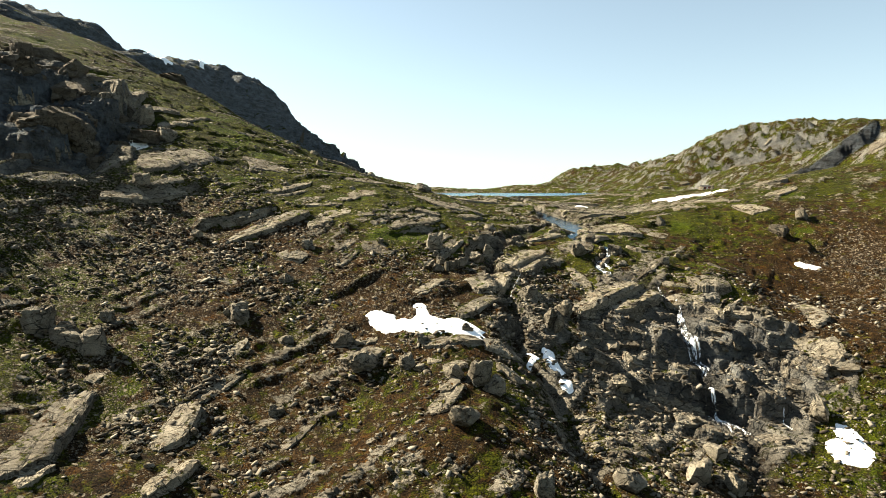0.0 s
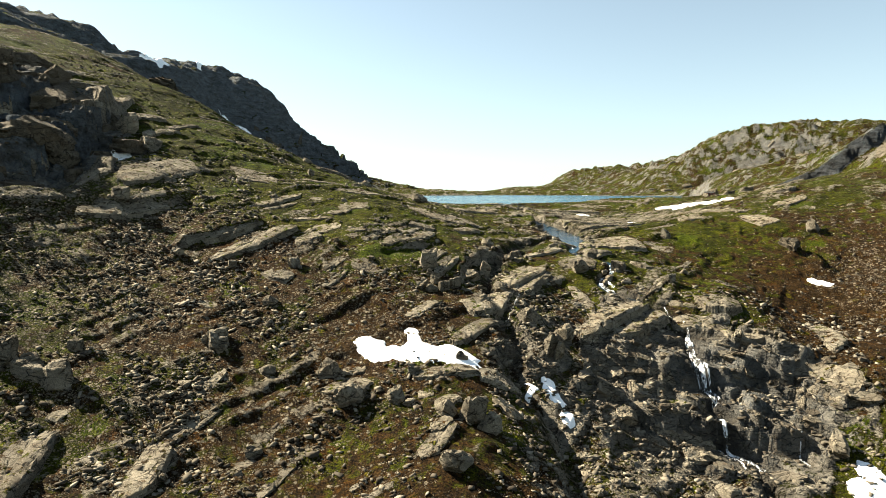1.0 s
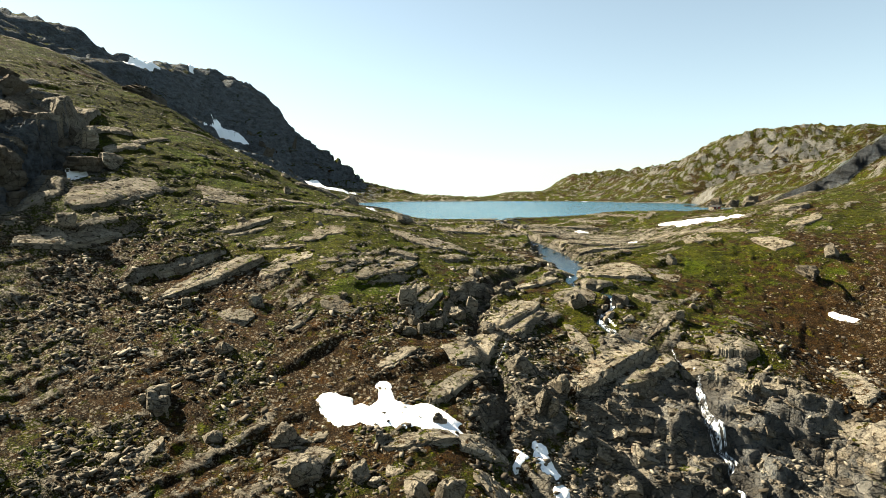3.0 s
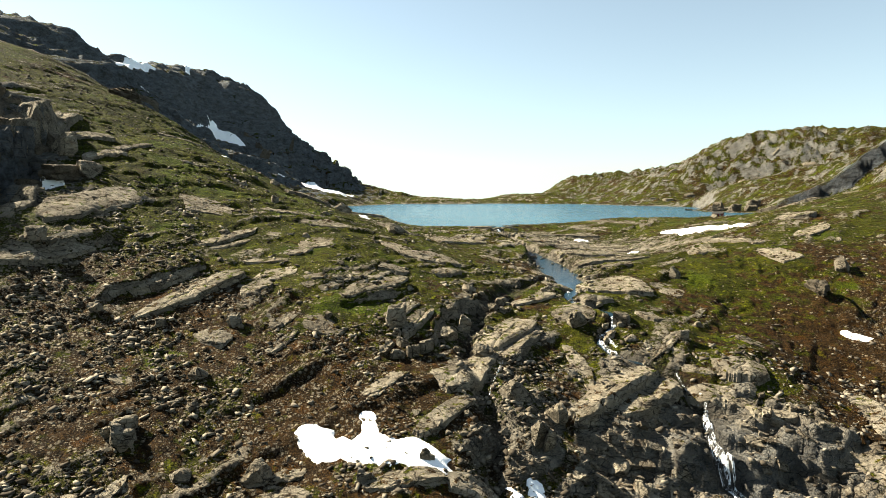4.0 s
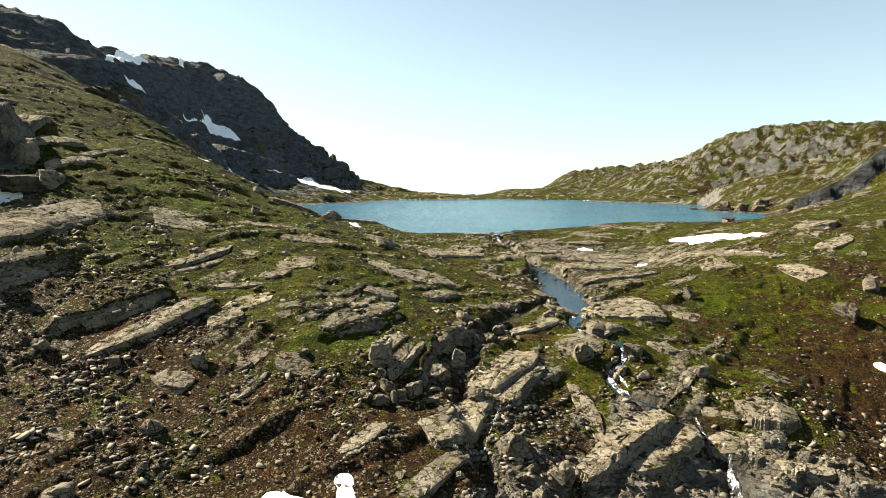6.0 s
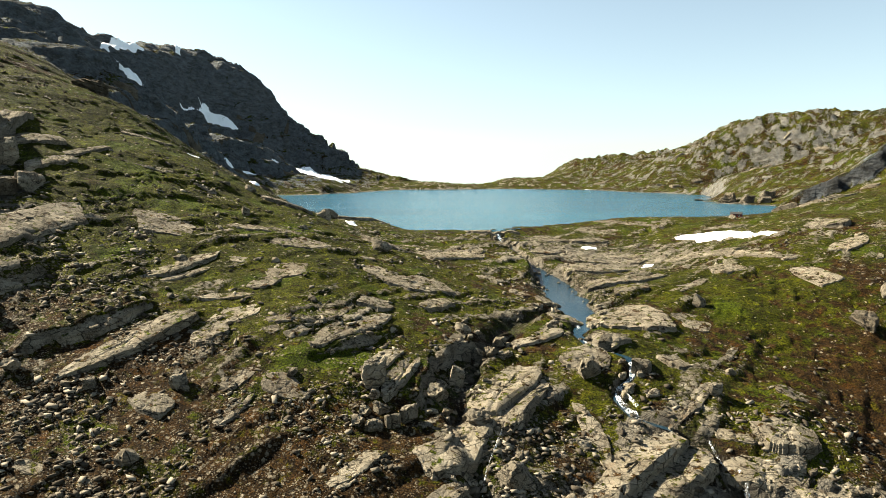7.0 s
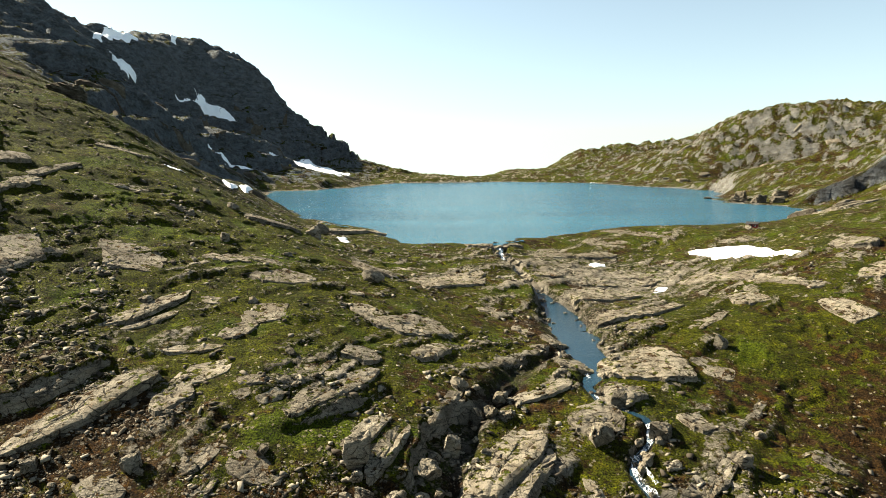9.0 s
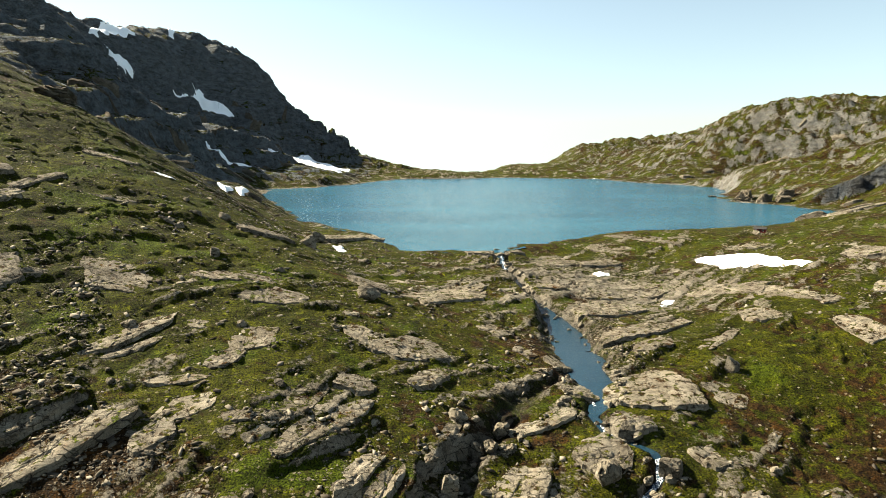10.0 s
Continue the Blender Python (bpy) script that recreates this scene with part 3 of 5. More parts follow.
def spaced(*legs):
    """Places along one axis: from each leg's start to its end, the spacing going over from one to the other."""
    out = []
    for a, b, d0, d1 in legs:
        p, d = a, d0
        while p < b - 0.3 * d:
            out.append(p)
            d = d0 + (d1 - d0) * (p - a) / (b - a)
            p += d
    return np.array(out + [legs[-1][1]])


def mesh_object(name, verts, faces, material, parent=None):
    me = bpy.data.meshes.new(name)
    verts, faces = np.asarray(verts, np.float32), np.asarray(faces, np.int32)
    k = faces.shape[1]
    me.vertices.add(len(verts))
    me.vertices.foreach_set("co", verts.ravel())
    me.loops.add(faces.size)
    me.loops.foreach_set("vertex_index", faces.ravel())
    me.polygons.add(len(faces))
    me.polygons.foreach_set("loop_start", np.arange(0, faces.size, k, dtype=np.int32))
    me.materials.append(material)
    me.update(calc_edges=True)
    me.validate()
    ob = new(name, me)
    ob.parent = parent
    return ob


def grid_faces(rows, cols):
    i = (np.arange(rows - 1)[:, None] * cols + np.arange(cols - 1)[None, :]).ravel()
    return np.stack([i, i + 1, i + cols + 1, i + cols], 1)


xs = spaced((-4400, -1100, 400, 60), (-1100, -450, 40, 6), (-450, -180, 3.5, 2.5), (-180, -120, 1.6, 0.6), (-120, 130, 0.5, 0.5), (130, 190, 0.7, 2.2), (190, 560, 2.5, 4), (560, 1100, 6, 40), (1100, 4400, 60, 400))
ys = spaced((-1200, 60, 200, 6), (60, 94, 4, 0.8), (94, 250, 0.5, 0.5), (250, 430, 0.55, 2.2), (430, 1150, 2.3, 4), (1150, 1300, 5, 9), (1300, 4600, 9, 300))
gx, gy = np.meshgrid(xs, ys)
# worked out stretch by stretch, so that each is spared the noise it does not show
fields = np.zeros((6, *gx.shape))
for r0, r1 in itertools.pairwise([0, *np.searchsorted(ys, (60, 380, 700, 1150)), len(ys)]):
    for c0, c1 in itertools.pairwise([0, *np.searchsorted(xs, (-210, 230)), len(xs)]):
        fields[:, r0:r1, c0:c1] = land(gx[r0:r1, c0:c1], gy[r0:r1, c0:c1])
gz, shares = fields[0], fields[1:]


def ground_z(x, y):
    """Height of the finished ground at places x, y, read off its own mesh."""
    x, y = np.asarray(x, float), np.asarray(y, float)
    i, j = np.clip(np.searchsorted(xs, x) - 1, 0, len(xs) - 2), np.clip(np.searchsorted(ys, y) - 1, 0, len(ys) - 2)
    u, v = (x - xs[i]) / (xs[i + 1] - xs[i]), (y - ys[j]) / (ys[j + 1] - ys[j])
    return (gz[j, i] * (1 - u) + gz[j, i + 1] * u) * (1 - v) + (gz[j + 1, i] * (1 - u) + gz[j + 1, i + 1] * u) * v


def height(x, y):
    return float(ground_z(x, y))


ground = mesh_object("ground", np.stack([gx, gy, gz], -1).reshape(-1, 3), grid_faces(*gx.shape), MAT_GROUND)
ground.data.polygons.foreach_set("use_smooth", np.ones(len(ground.data.polygons), bool))
for key, share in zip(("rock", "heath", "scree", "wet_shade", "dark"), shares):
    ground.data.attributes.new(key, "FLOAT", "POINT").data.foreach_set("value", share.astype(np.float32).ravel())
tagged(ground, "mountain slope of moss, brown heath, gravel and grey rock benches", "mountainside", kind="structure")

# the water lies just inside the shore's own line
lx, ly = np.meshgrid(np.arange(-200, 310, 2.5), np.arange(336, 1006, 2.5))
lake_near = outline_distance(lx + 5 * fbm(lx, ly, 26, 3, 91), ly + 5 * fbm(lx, ly, 26, 3, 95), LAKE)
lake_faces = grid_faces(*lx.shape)
lake_faces = lake_faces[(lake_near.ravel()[lake_faces] < 2.0).any(1)]
lake_used, lake_index = np.unique(lake_faces, return_inverse=True)
lake = mesh_object("lake", np.stack([lx, ly, 0 * lx], -1).reshape(-1, 3)[lake_used], lake_index.reshape(-1, 4), MAT_LAKE)
tagged(lake, "blue mountain lake with wind-rippled water", "lake", kind="structure")


# ---- rocks ----
def cube_lattice(n):
    """The surface of a cube from -1 to 1 as a lattice with n cells along each edge."""
    index, verts, faces = {}, [], []

    def at(p):
        if p not in index:
            index[p] = len(verts)
            verts.append([2 * c / n - 1 for c in p])
        return index[p]

    for axis in range(3):
        for side in (0, n):
            for i in range(n):
                for j in range(n):
                    quad = []
                    for a, b in ((i, j), (i + 1, j), (i + 1, j + 1), (i, j + 1)):
                        p = [a, b]
                        p.insert(axis, side)
                        quad.append(at(tuple(p)))
                    faces.append(quad if (side == n) != (axis == 1) else quad[::-1])
    return np.array(verts), np.array(faces)


FINE, MIDDLE, LEAN, COARSE = cube_lattice(18), cube_lattice(11), cube_lattice(8), cube_lattice(6)


def rock_mesh(name, seed, material, cuts=9, roundness=5.0, layers=0.0, rough=0.05, flat=0.75, lattice=FINE, warp=0.13):
    """A rock about 1 long each way: a blunt block cut by random planes, with strata, cracks and a rough skin."""
    r = np.random.RandomState(seed)
    v, f = lattice[0].copy(), lattice[1]
    v = v / (np.abs(v) ** roundness).sum(1, keepdims=True) ** (1 / roundness)
    v = v + warp * np.stack([fbm(v[:, 1] * 1.1 + v[:, 2], v[:, 0] + 2 * k, 1.0, 3, seed + 3 * k) for k in range(3)], 1)
    for _ in range(cuts):
        n = r.normal(size=3) * (1, 1, flat)
        n /= np.linalg.norm(n)
        over = np.maximum(v @ n - r.uniform(0.58, 0.95), 0)
        v = v - over[:, None] * n
    if layers:
        s = v[:, 2] * layers + 0.6 * wave(v[:, 0] * 1.5, v[:, 1] * 1.5, seed + 5)
        s = s - np.floor(s)
        v[:, :2] *= (1 - 0.13 * smooth(s, 0.5, 1.0) * (1 - smooth(s, 0.9, 1.0)) - 0.05 * (s > 0.82))[:, None]
    for _ in range(3):
        a, o = r.uniform(0, math.pi), r.uniform(-0.5, 0.5)
        d = v[:, 0] * math.sin(a) - v[:, 1] * math.cos(a) - o + 0.1 * wave(v[:, 0] * 3, v[:, 1] * 3, seed + 15)
        v[:, 2] += np.where(d > 0, r.uniform(-0.16, 0.16), 0) * (v[:, 2] > 0) - 0.12 * np.exp(-(d / 0.07) ** 2)
    skin = fbm(v[:, 0] * 2.2 + 1.3 * v[:, 2], v[:, 1] * 2.2 - 1.7 * v[:, 2], 1.0, 4, seed + 9, 0.6)
    v = v * (1 + rough * skin)[:, None] * 0.5
    ob = mesh_object(name, v, f, material)
    me = ob.data
    me.polygons.foreach_set("use_smooth", np.ones(len(f), bool))
    me.set_sharp_from_angle(angle=radians(24))
    bpy.data.objects.remove(ob)
    return me


SHORE = [rock_mesh("shore_rock", 100 + i, MAT_CLIFF, 12, 5.0, 2.2, 0.09, 0.5) for i in range(5)]
BOULDERS = [rock_mesh("boulder", 200 + i, MAT_BOULDER, 15, 9.0, 0.0, 0.035, 0.75, MIDDLE) for i in range(8)]
CRAGS = [rock_mesh("rock_outcrop", 300 + i, MAT_CRAG, 10, 8.0, 3.5, 0.08) for i in range(9)]
SMALL_SLABS = [rock_mesh("rock_ledge", 400 + i, MAT_SLAB, 12, 4.0, 0.0, 0.08, 0.3, COARSE) for i in range(10)]
SMALL_BOULDERS = [rock_mesh("boulder", 500 + i, MAT_BOULDER, 14, 8.0, 0.0, 0.04, 0.75, COARSE) for i in range(10)]


def bedded_mesh(name, seed, material):
    """A squared block of cliff about 1 long each way, split into beds that stand back or out, with broken corners."""
    r = np.random.RandomState(seed)
    v, f = LEAN[0].copy(), LEAN[1]
    v = v + 0.05 * np.stack([fbm(v[:, 1] + v[:, 2], v[:, 0] + 2 * k, 0.9, 2, seed + 3 * k) for k in range(3)], 1)
    beds = r.randint(2, 5)
    bed = np.clip(np.floor((v[:, 2] + 1) / 2 * beds + 0.12 * wave(v[:, 0] * 2, v[:, 1] * 2, seed + 5)), 0, beds - 1).astype(int)
    v[:, 0] = v[:, 0] * r.uniform(0.72, 1.0, beds)[bed] + r.uniform(-0.1, 0.1, beds)[bed]
    v[:, 1] = v[:, 1] * r.uniform(0.72, 1.0, beds)[bed] + r.uniform(-0.1, 0.1, beds)[bed]
    for _ in range(6):
        n = r.normal(size=3) * (1, 1, 0.35)
        n /= np.linalg.norm(n)
        v = v - np.maximum(v @ n - r.uniform(0.75, 1.1), 0)[:, None] * n
    for _ in range(2):
        a, o = r.uniform(0, math.pi), r.uniform(-0.5, 0.5)
        d = v[:, 0] * math.sin(a) - v[:, 1] * math.cos(a) - o
        v[:, 2] += np.where(d > 0, r.uniform(-0.3, 0.1), 0) * (v[:, 2] > 0)
    v = v * (1 + 0.025 * r.normal(size=len(v)))[:, None] * 0.5
    ob = mesh_object(name, v, f, material)
    me = ob.data
    me.polygons.foreach_set("use_smooth", np.ones(len(f), bool))
    me.set_sharp_from_angle(angle=radians(20))
    bpy.data.objects.remove(ob)
    return me


BEDDED = [bedded_mesh("rock_block", 700 + i, MAT_CRAG) for i in range(12)]
BEDDED_PALE = [bedded_mesh("rock_block", 720 + i, MAT_CLIFF) for i in range(6)]
pick = random.Random(7)


def slope_at(x, y, reach):
    h = ground_z([x + reach, x - reach, x, x], [y, y, y + reach, y - reach])
    return (h[0] - h[1]) / (2 * reach), (h[2] - h[3]) / (2 * reach)


def set_rock(meshes, name, label, category, group, x, y, length, width, thick, turn, lean=0.8, lift=0.08, big=1.15, tip=0.0, dip=0.0):
    """Lays a rock on the ground, leaning with the slope, its long side along turn, sunk to about its middle; tip raises its near long side."""
    sx, sy = slope_at(x, y, max(length / 2.5, 1.5))
    up = Vector((-sx * lean, -sy * lean, 1)).normalized()
    along = Vector((math.cos(radians(turn)), math.sin(radians(turn)), 0))
    along = (along - up * along.dot(up)).normalized()
    side = up.cross(along)
    ob = new(name, pick.choice(meshes))
    m = Matrix((along, side, up)).transposed().to_4x4() @ pose(0, 0, 0, -tip if side.y > 0 else tip, dip)
    tall = thick * 1.7
    m.translation = Vector((x, y, height(x, y))) + up * (lift * tall)
    ob.matrix_world = m @ Matrix.Diagonal((length * big, width * big, tall, 1))
    return tagged(ob, label, category, group)


def outcrop(name, label, category, group, x, y, length, width, thick, turn, material, seed, fine=0.7):
    """Living rock showing through the turf: flush with the slope behind, dipping into it, broken off at a face along its lower side, split by joints."""
    r = np.random.RandomState(seed)
    c, s = math.cos(radians(turn)), math.sin(radians(turn))
    spokes = int(np.clip(2.2 * (length + width) / fine, 20, 84))
    rings = int(np.clip(0.5 * width / fine, 4, 22))
    # a broken, straight-edged outline
    corner = np.sort((np.arange(9) + r.uniform(-0.38, 0.38, 9)) * 2 * math.pi / 9)
    reach = r.uniform(0.80, 1.10, 9) / (np.abs(np.cos(corner)) ** 3.2 + np.abs(np.sin(corner)) ** 3.2) ** (1 / 3.2)
    cu, cv = reach * np.cos(corner), reach * np.sin(corner)
    step = np.arange(spokes) * 9 / spokes
    i, f = step.astype(int), step - step.astype(int)
    eu, ev = cu[i] * (1 - f) + cu[(i + 1) % 9] * f, cv[i] * (1 - f) + cv[(i + 1) % 9] * f
    jag = 1 + 0.02 * r.normal(size=spokes)
    eu, ev = eu * jag, ev * jag
    rho = np.concatenate([np.linspace(0.5 / rings, 1, rings), (1.0, 1.03, 1.08)])[:, None]
    u, v = rho * eu, rho * ev
    lu, lv = u * length / 2, v * width / 2
    px, py = x + lu * c - lv * s, y + lu * s + lv * c
    z = np.mean([ground_z(px + a, py + b) for a, b in ((0, 0), (1.3, 0), (-1.3, 0), (0, 1.3), (0, -1.3))], 0)
    sx, sy = slope_at(x, y, max(length / 3, 1.5))
    plane = height(x, y) + sx * (px - x) + sy * (py - y)
    z = np.clip(0.5 * z + 0.5 * plane, z - 0.7, z + 0.7)
    low = z.copy()
    top = thick * (0.14 + 0.86 * np.clip((0.75 - v) / 1.6, 0, 1) ** 1.25)
    top = top * (1 - 0.30 * np.clip(rho, 0, 1) ** 8) * (1 - 0.45 * np.clip(np.abs(u) - 0.55, 0, 1))
    # joints and small steps
    for k in range(int(r.randint(3, 6) + length / 5)):
        a = r.normal(0.1, 0.25) if k % 2 else r.normal(1.45, 0.3)
        d = lu * math.sin(a) - lv * math.cos(a) - r.uniform(-0.42, 0.42) * (width if k % 2 == 0 else length) * 0.5 + 0.25 * wave(px / 2.3, py / 2.3, seed + k)
        top = top + np.where(d > 0, r.uniform(-0.2, 0.16), 0) * min(thick, 2.0) * 0.6 - 0.22 * np.exp(-(d / 0.28) ** 2)
    top = np.maximum(top, 0.06) + 0.09 * fbm(px, py, 1.8, 3, seed % 50, 0.6) + 0.10 * min(thick, 2) * fbm(px, py, 5.0, 2, seed % 50 + 9)
    z = z + top
    edge = z[rings - 1]
    under = np.minimum(ground_z(px[-1], py[-1]), low[-1]) - 0.7
    z[-3], z[-2], z[-1] = edge - (edge - under) * 0.2, edge - 0.56 * (edge - under), under
    verts = np.concatenate([[(0, 0, z[0].mean() - height(x, y))], np.stack([px - x, py - y, z - height(x, y)], -1).reshape(-1, 3)])
    n = rho.shape[0]
    j = np.arange(spokes)
    k = (j + 1) % spokes
    quads = np.concatenate([np.stack([1 + q * spokes + j, 1 + (q + 1) * spokes + j, 1 + (q + 1) * spokes + k, 1 + q * spokes + k], 1) for q in range(n - 1)])
    fan = np.stack([0 * j, 0 * j, 1 + j, 1 + k], 1)
    me = bpy.data.meshes.new(name)
    me.from_pydata(verts.tolist(), [], [tuple(t[1:]) for t in fan.tolist()] + quads.tolist())
    me.materials.append(material)
    me.polygons.foreach_set("use_smooth", np.ones(len(me.polygons), bool))
    me.set_sharp_from_angle(angle=radians(26))
    ob = new(name, me)
    ob.location = (x, y, height(x, y))
    return tagged(ob, label, category, group)


def slab(x, y, length, width, thick, turn):
    size = "broad" if length > 14 else "small" if length < 6 else "long" if length > 2 * width else "flat"
    edge = "with a dark broken face" if thick > 2 else "set flush in moss"
    thick = min(0.8 * thick, (0.26 if thick < 3 else 0.45) * width)
    return outcrop("flat_rock", f"{size} pale grey weathered rock slab {edge}", "flat rock", "bare rock slabs", x, y, length * 1.06, width * 1.1, thick, turn, MAT_SLAB, int(abs(x * 37 + y * 11)) % 9999, 0.6)


def boulder(x, y, length, width, thick, turn):
    size = "large" if length > 5 else "squat"
    return set_rock(BOULDERS, "boulder", f"{size} angular grey boulder resting on the stony slope", "boulder", "large boulders", x, y, length, min(width, length), thick, turn, 0.4, 0.25)


def crag(x, y, length, width, thick, turn):
    return set_rock(CRAGS, "rock_outcrop", "dark layered rock outcrop with broken edges", "outcrop", "dark crags", x, y, length, width, thick, turn, 0.6, 0.1)

crag(-145.9, 364.6, 16.0, 20.9, 4.0, 13)
crag(-172.0, 288.0, 24.0, 12.0, 6.0, 60)
crag(-145.5, 237.8, 8.5, 11.1, 7.0, 14)
crag(-135.8, 253.8, 18.0, 23.4, 8.0, 24)
crag(-119.5, 258.4, 11.7, 15.2, 4.0, 11)
crag(-127.4, 206.6, 9.8, 12.7, 6.0, 2)
slab(-65.0, 239.7, 17.9, 6.3, 1.0, -24)
slab(-28.4, 242.4, 15.2, 9.4, 1.0, 17)
slab(-27.1, 222.5, 9.8, 10.8, 1.2, -4)
slab(-30.4, 214.4, 7.9, 5.1, 1.0, 51)
slab(-37.5, 207.2, 11.6, 2.6, 0.6, 4)
slab(-34.1, 253.5, 11.2, 6.7, 0.8, -11)
slab(9.1, 283.0, 28.7, 26.0, 1.3, 29)
slab(-4.7, 230.8, 12.3, 6.4, 0.9, -36)
slab(4.7, 231.3, 15.4, 9.4, 1.1, 21)
slab(-13.6, 204.2, 15.7, 5.2, 0.7, 65)
slab(-5.1, 212.7, 7.2, 5.9, 1.0, -22)
slab(-8.8, 198.7, 21.8, 4.8, 2.6, 49)
slab(-36.2, 194.5, 7.1, 7.8, 1.1, 19)
slab(-32.8, 200.9, 10.3, 5.4, 0.6, 18)
slab(-50.5, 190.0, 27.7, 6.1, 1.8, 48)
slab(-58.3, 195.0, 16.6, 3.6, 3.2, 45)
slab(-49.0, 215.4, 12.0, 2.7, 1.6, 46)
slab(-2.0, 190.0, 12.5, 4.3, 1.8, 61)
slab(2.9, 188.9, 13.9, 3.1, 3.8, 64)
slab(-27.0, 181.9, 6.4, 3.9, 1.2, 33)
slab(-17.9, 180.3, 8.8, 4.4, 1.4, -25)
slab(-40.1, 176.4, 8.7, 4.2, 1.4, -21)
slab(-25.6, 175.3, 7.6, 2.3, 1.0, 47)
slab(-22.9, 197.5, 5.3, 2.6, 0.6, -11)
slab(-18.9, 194.7, 4.7, 2.1, 0.6, 34)
slab(9.1, 220.3, 11.0, 5.0, 2.2, 55)
slab(13.6, 205.7, 11.5, 2.5, 2.6, 68)
slab(25.3, 256.7, 8.9, 9.7, 1.0, -29)
slab(31.8, 214.2, 15.9, 4.2, 1.6, 28)
slab(22.6, 191.3, 25.6, 8.7, 2.6, 53)
slab(26.4, 187.4, 20.5, 4.5, 3.2, 61)
slab(41.7, 204.2, 9.8, 9.9, 2.4, -35)
slab(49.2, 213.3, 9.4, 8.0, 3.2, -5)
slab(55.7, 225.8, 21.5, 13.9, 1.2, 11)
slab(60.9, 206.1, 7.1, 7.8, 1.4, -45)
slab(59.6, 191.9, 16.3, 3.9, 2.0, 45)
slab(58.1, 278.7, 21.3, 9.4, 1.0, 29)
slab(84.1, 311.3, 42.4, 9.3, 1.0, 42)
slab(65.9, 261.5, 32.4, 9.0, 0.9, 35)
slab(59.6, 296.6, 18.7, 7.9, 0.7, 21)
slab(62.5, 247.6, 11.8, 5.7, 0.7, 23)
slab(80.3, 252.0, 20.4, 4.7, 0.9, 45)
slab(97.3, 266.3, 9.8, 10.8, 0.8, -49)
slab(100.5, 297.3, 24.7, 14.0, 0.8, -32)
slab(111.8, 287.3, 12.3, 4.9, 0.7, 111)
slab(116.8, 253.9, 14.3, 9.7, 1.2, 101)
slab(142.4, 279.4, 19.5, 7.5, 1.4, 32)
slab(119.9, 274.6, 7.8, 7.5, 0.7, 4)
slab(83.4, 198.5, 7.2, 7.9, 0.8, -41)
slab(81.3, 366.7, 20.0, 14.1, 0.9, -22)
slab(29.4, 358.1, 22.3, 24.5, 0.7, 23)
slab(98.9, 382.6, 34.3, 9.2, 0.8, -34)
slab(43.0, 297.4, 13.6, 5.9, 0.6, -9)
slab(37.9, 239.9, 5.3, 5.8, 0.6, 1)
slab(40.8, 226.1, 8.3, 5.9, 1.0, -8)
slab(153.0, 309.0, 8.4, 9.2, 1.4, -24)
slab(73.1, 226.3, 7.3, 4.5, 0.6, -14)
slab(71.9, 230.2, 7.6, 3.9, 0.6, -10)
slab(31.1, 243.6, 6.7, 3.4, 0.7, -47)
slab(44.2, 174.1, 27.9, 6.1, 3.6, 42)
slab(51.0, 172.9, 21.8, 6.0, 3.8, 43)
slab(73.7, 183.1, 11.6, 8.7, 2.8, -28)
slab(67.8, 176.0, 13.8, 6.6, 2.8, -13)
slab(64.9, 183.7, 6.4, 2.6, 1.2, -24)
slab(73.9, 170.5, 7.6, 4.8, 2.0, -36)
crag(114.0, 224.5, 11.0, 7.0, 2.2, 66)
slab(116.5, 236.0, 9.0, 5.0, 0.9, 70)
slab(98.1, 174.6, 17.0, 6.4, 2.0, 83)
slab(50.0, 158.4, 4.5, 1.0, 1.4, -17)
slab(52.7, 156.9, 4.1, 2.0, 1.8, -29)
slab(13.2, 174.8, 18.9, 8.9, 2.6, 53)
slab(9.3, 159.1, 18.6, 4.1, 2.2, 56)
slab(-3.5, 165.0, 10.8, 3.3, 2.6, 45)
slab(-52.9, 161.8, 7.1, 2.0, 0.5, -14)
slab(4.2, 142.4, 9.7, 3.0, 1.2, 21)
slab(38.0, 181.8, 17.6, 3.9, 0.8, 99)
slab(-17.9, 138.1, 9.8, 6.2, 2.2, 11)
slab(-16.9, 143.9, 5.2, 2.4, 0.8, 14)
slab(2.1, 141.3, 14.1, 4.4, 1.4, 18)
slab(13.0, 143.4, 9.0, 4.2, 1.6, 6)
slab(2.4, 131.2, 6.7, 2.8, 2.2, 52)
slab(6.6, 130.8, 8.3, 2.1, 2.4, 66)
slab(1.2, 124.2, 4.8, 2.9, 2.0, 33)
slab(14.2, 135.0, 6.0, 4.3, 2.4, -41)
slab(-1.8, 134.3, 3.1, 3.4, 1.2, 23)
slab(52.1, 145.0, 12.1, 2.7, 2.4, -13)
slab(53.3, 152.6, 10.2, 5.3, 2.2, 0)
slab(50.3, 155.1, 7.7, 1.7, 1.6, 68)
slab(87.2, 158.3, 12.6, 8.5, 2.4, 114)
slab(97.8, 178.6, 16.1, 4.5, 1.4, 76)
slab(-104.3, 211.7, 30.9, 10.1, 2.6, 101)
slab(-89.0, 219.9, 33.1, 13.1, 2.4, 73)
slab(-83.6, 200.3, 12.7, 2.8, 1.6, 52)
slab(-87.0, 194.2, 23.0, 5.1, 2.4, 42)
slab(-63.2, 238.7, 17.9, 13.5, 1.0, -22)
slab(-51.3, 219.5, 20.1, 4.4, 1.8, 53)
slab(-43.6, 249.1, 11.9, 8.5, 0.8, 32)
slab(-102.8, 258.2, 15.8, 7.0, 2.6, 67)
slab(-126.4, 263.2, 49.6, 10.9, 4.0, 99)
slab(-114.5, 271.5, 15.4, 9.1, 1.2, 38)
slab(-66.7, 110.0, 24.6, 8.9, 3.6, 88)
slab(-47.2, 115.2, 13.7, 5.7, 2.4, 84)
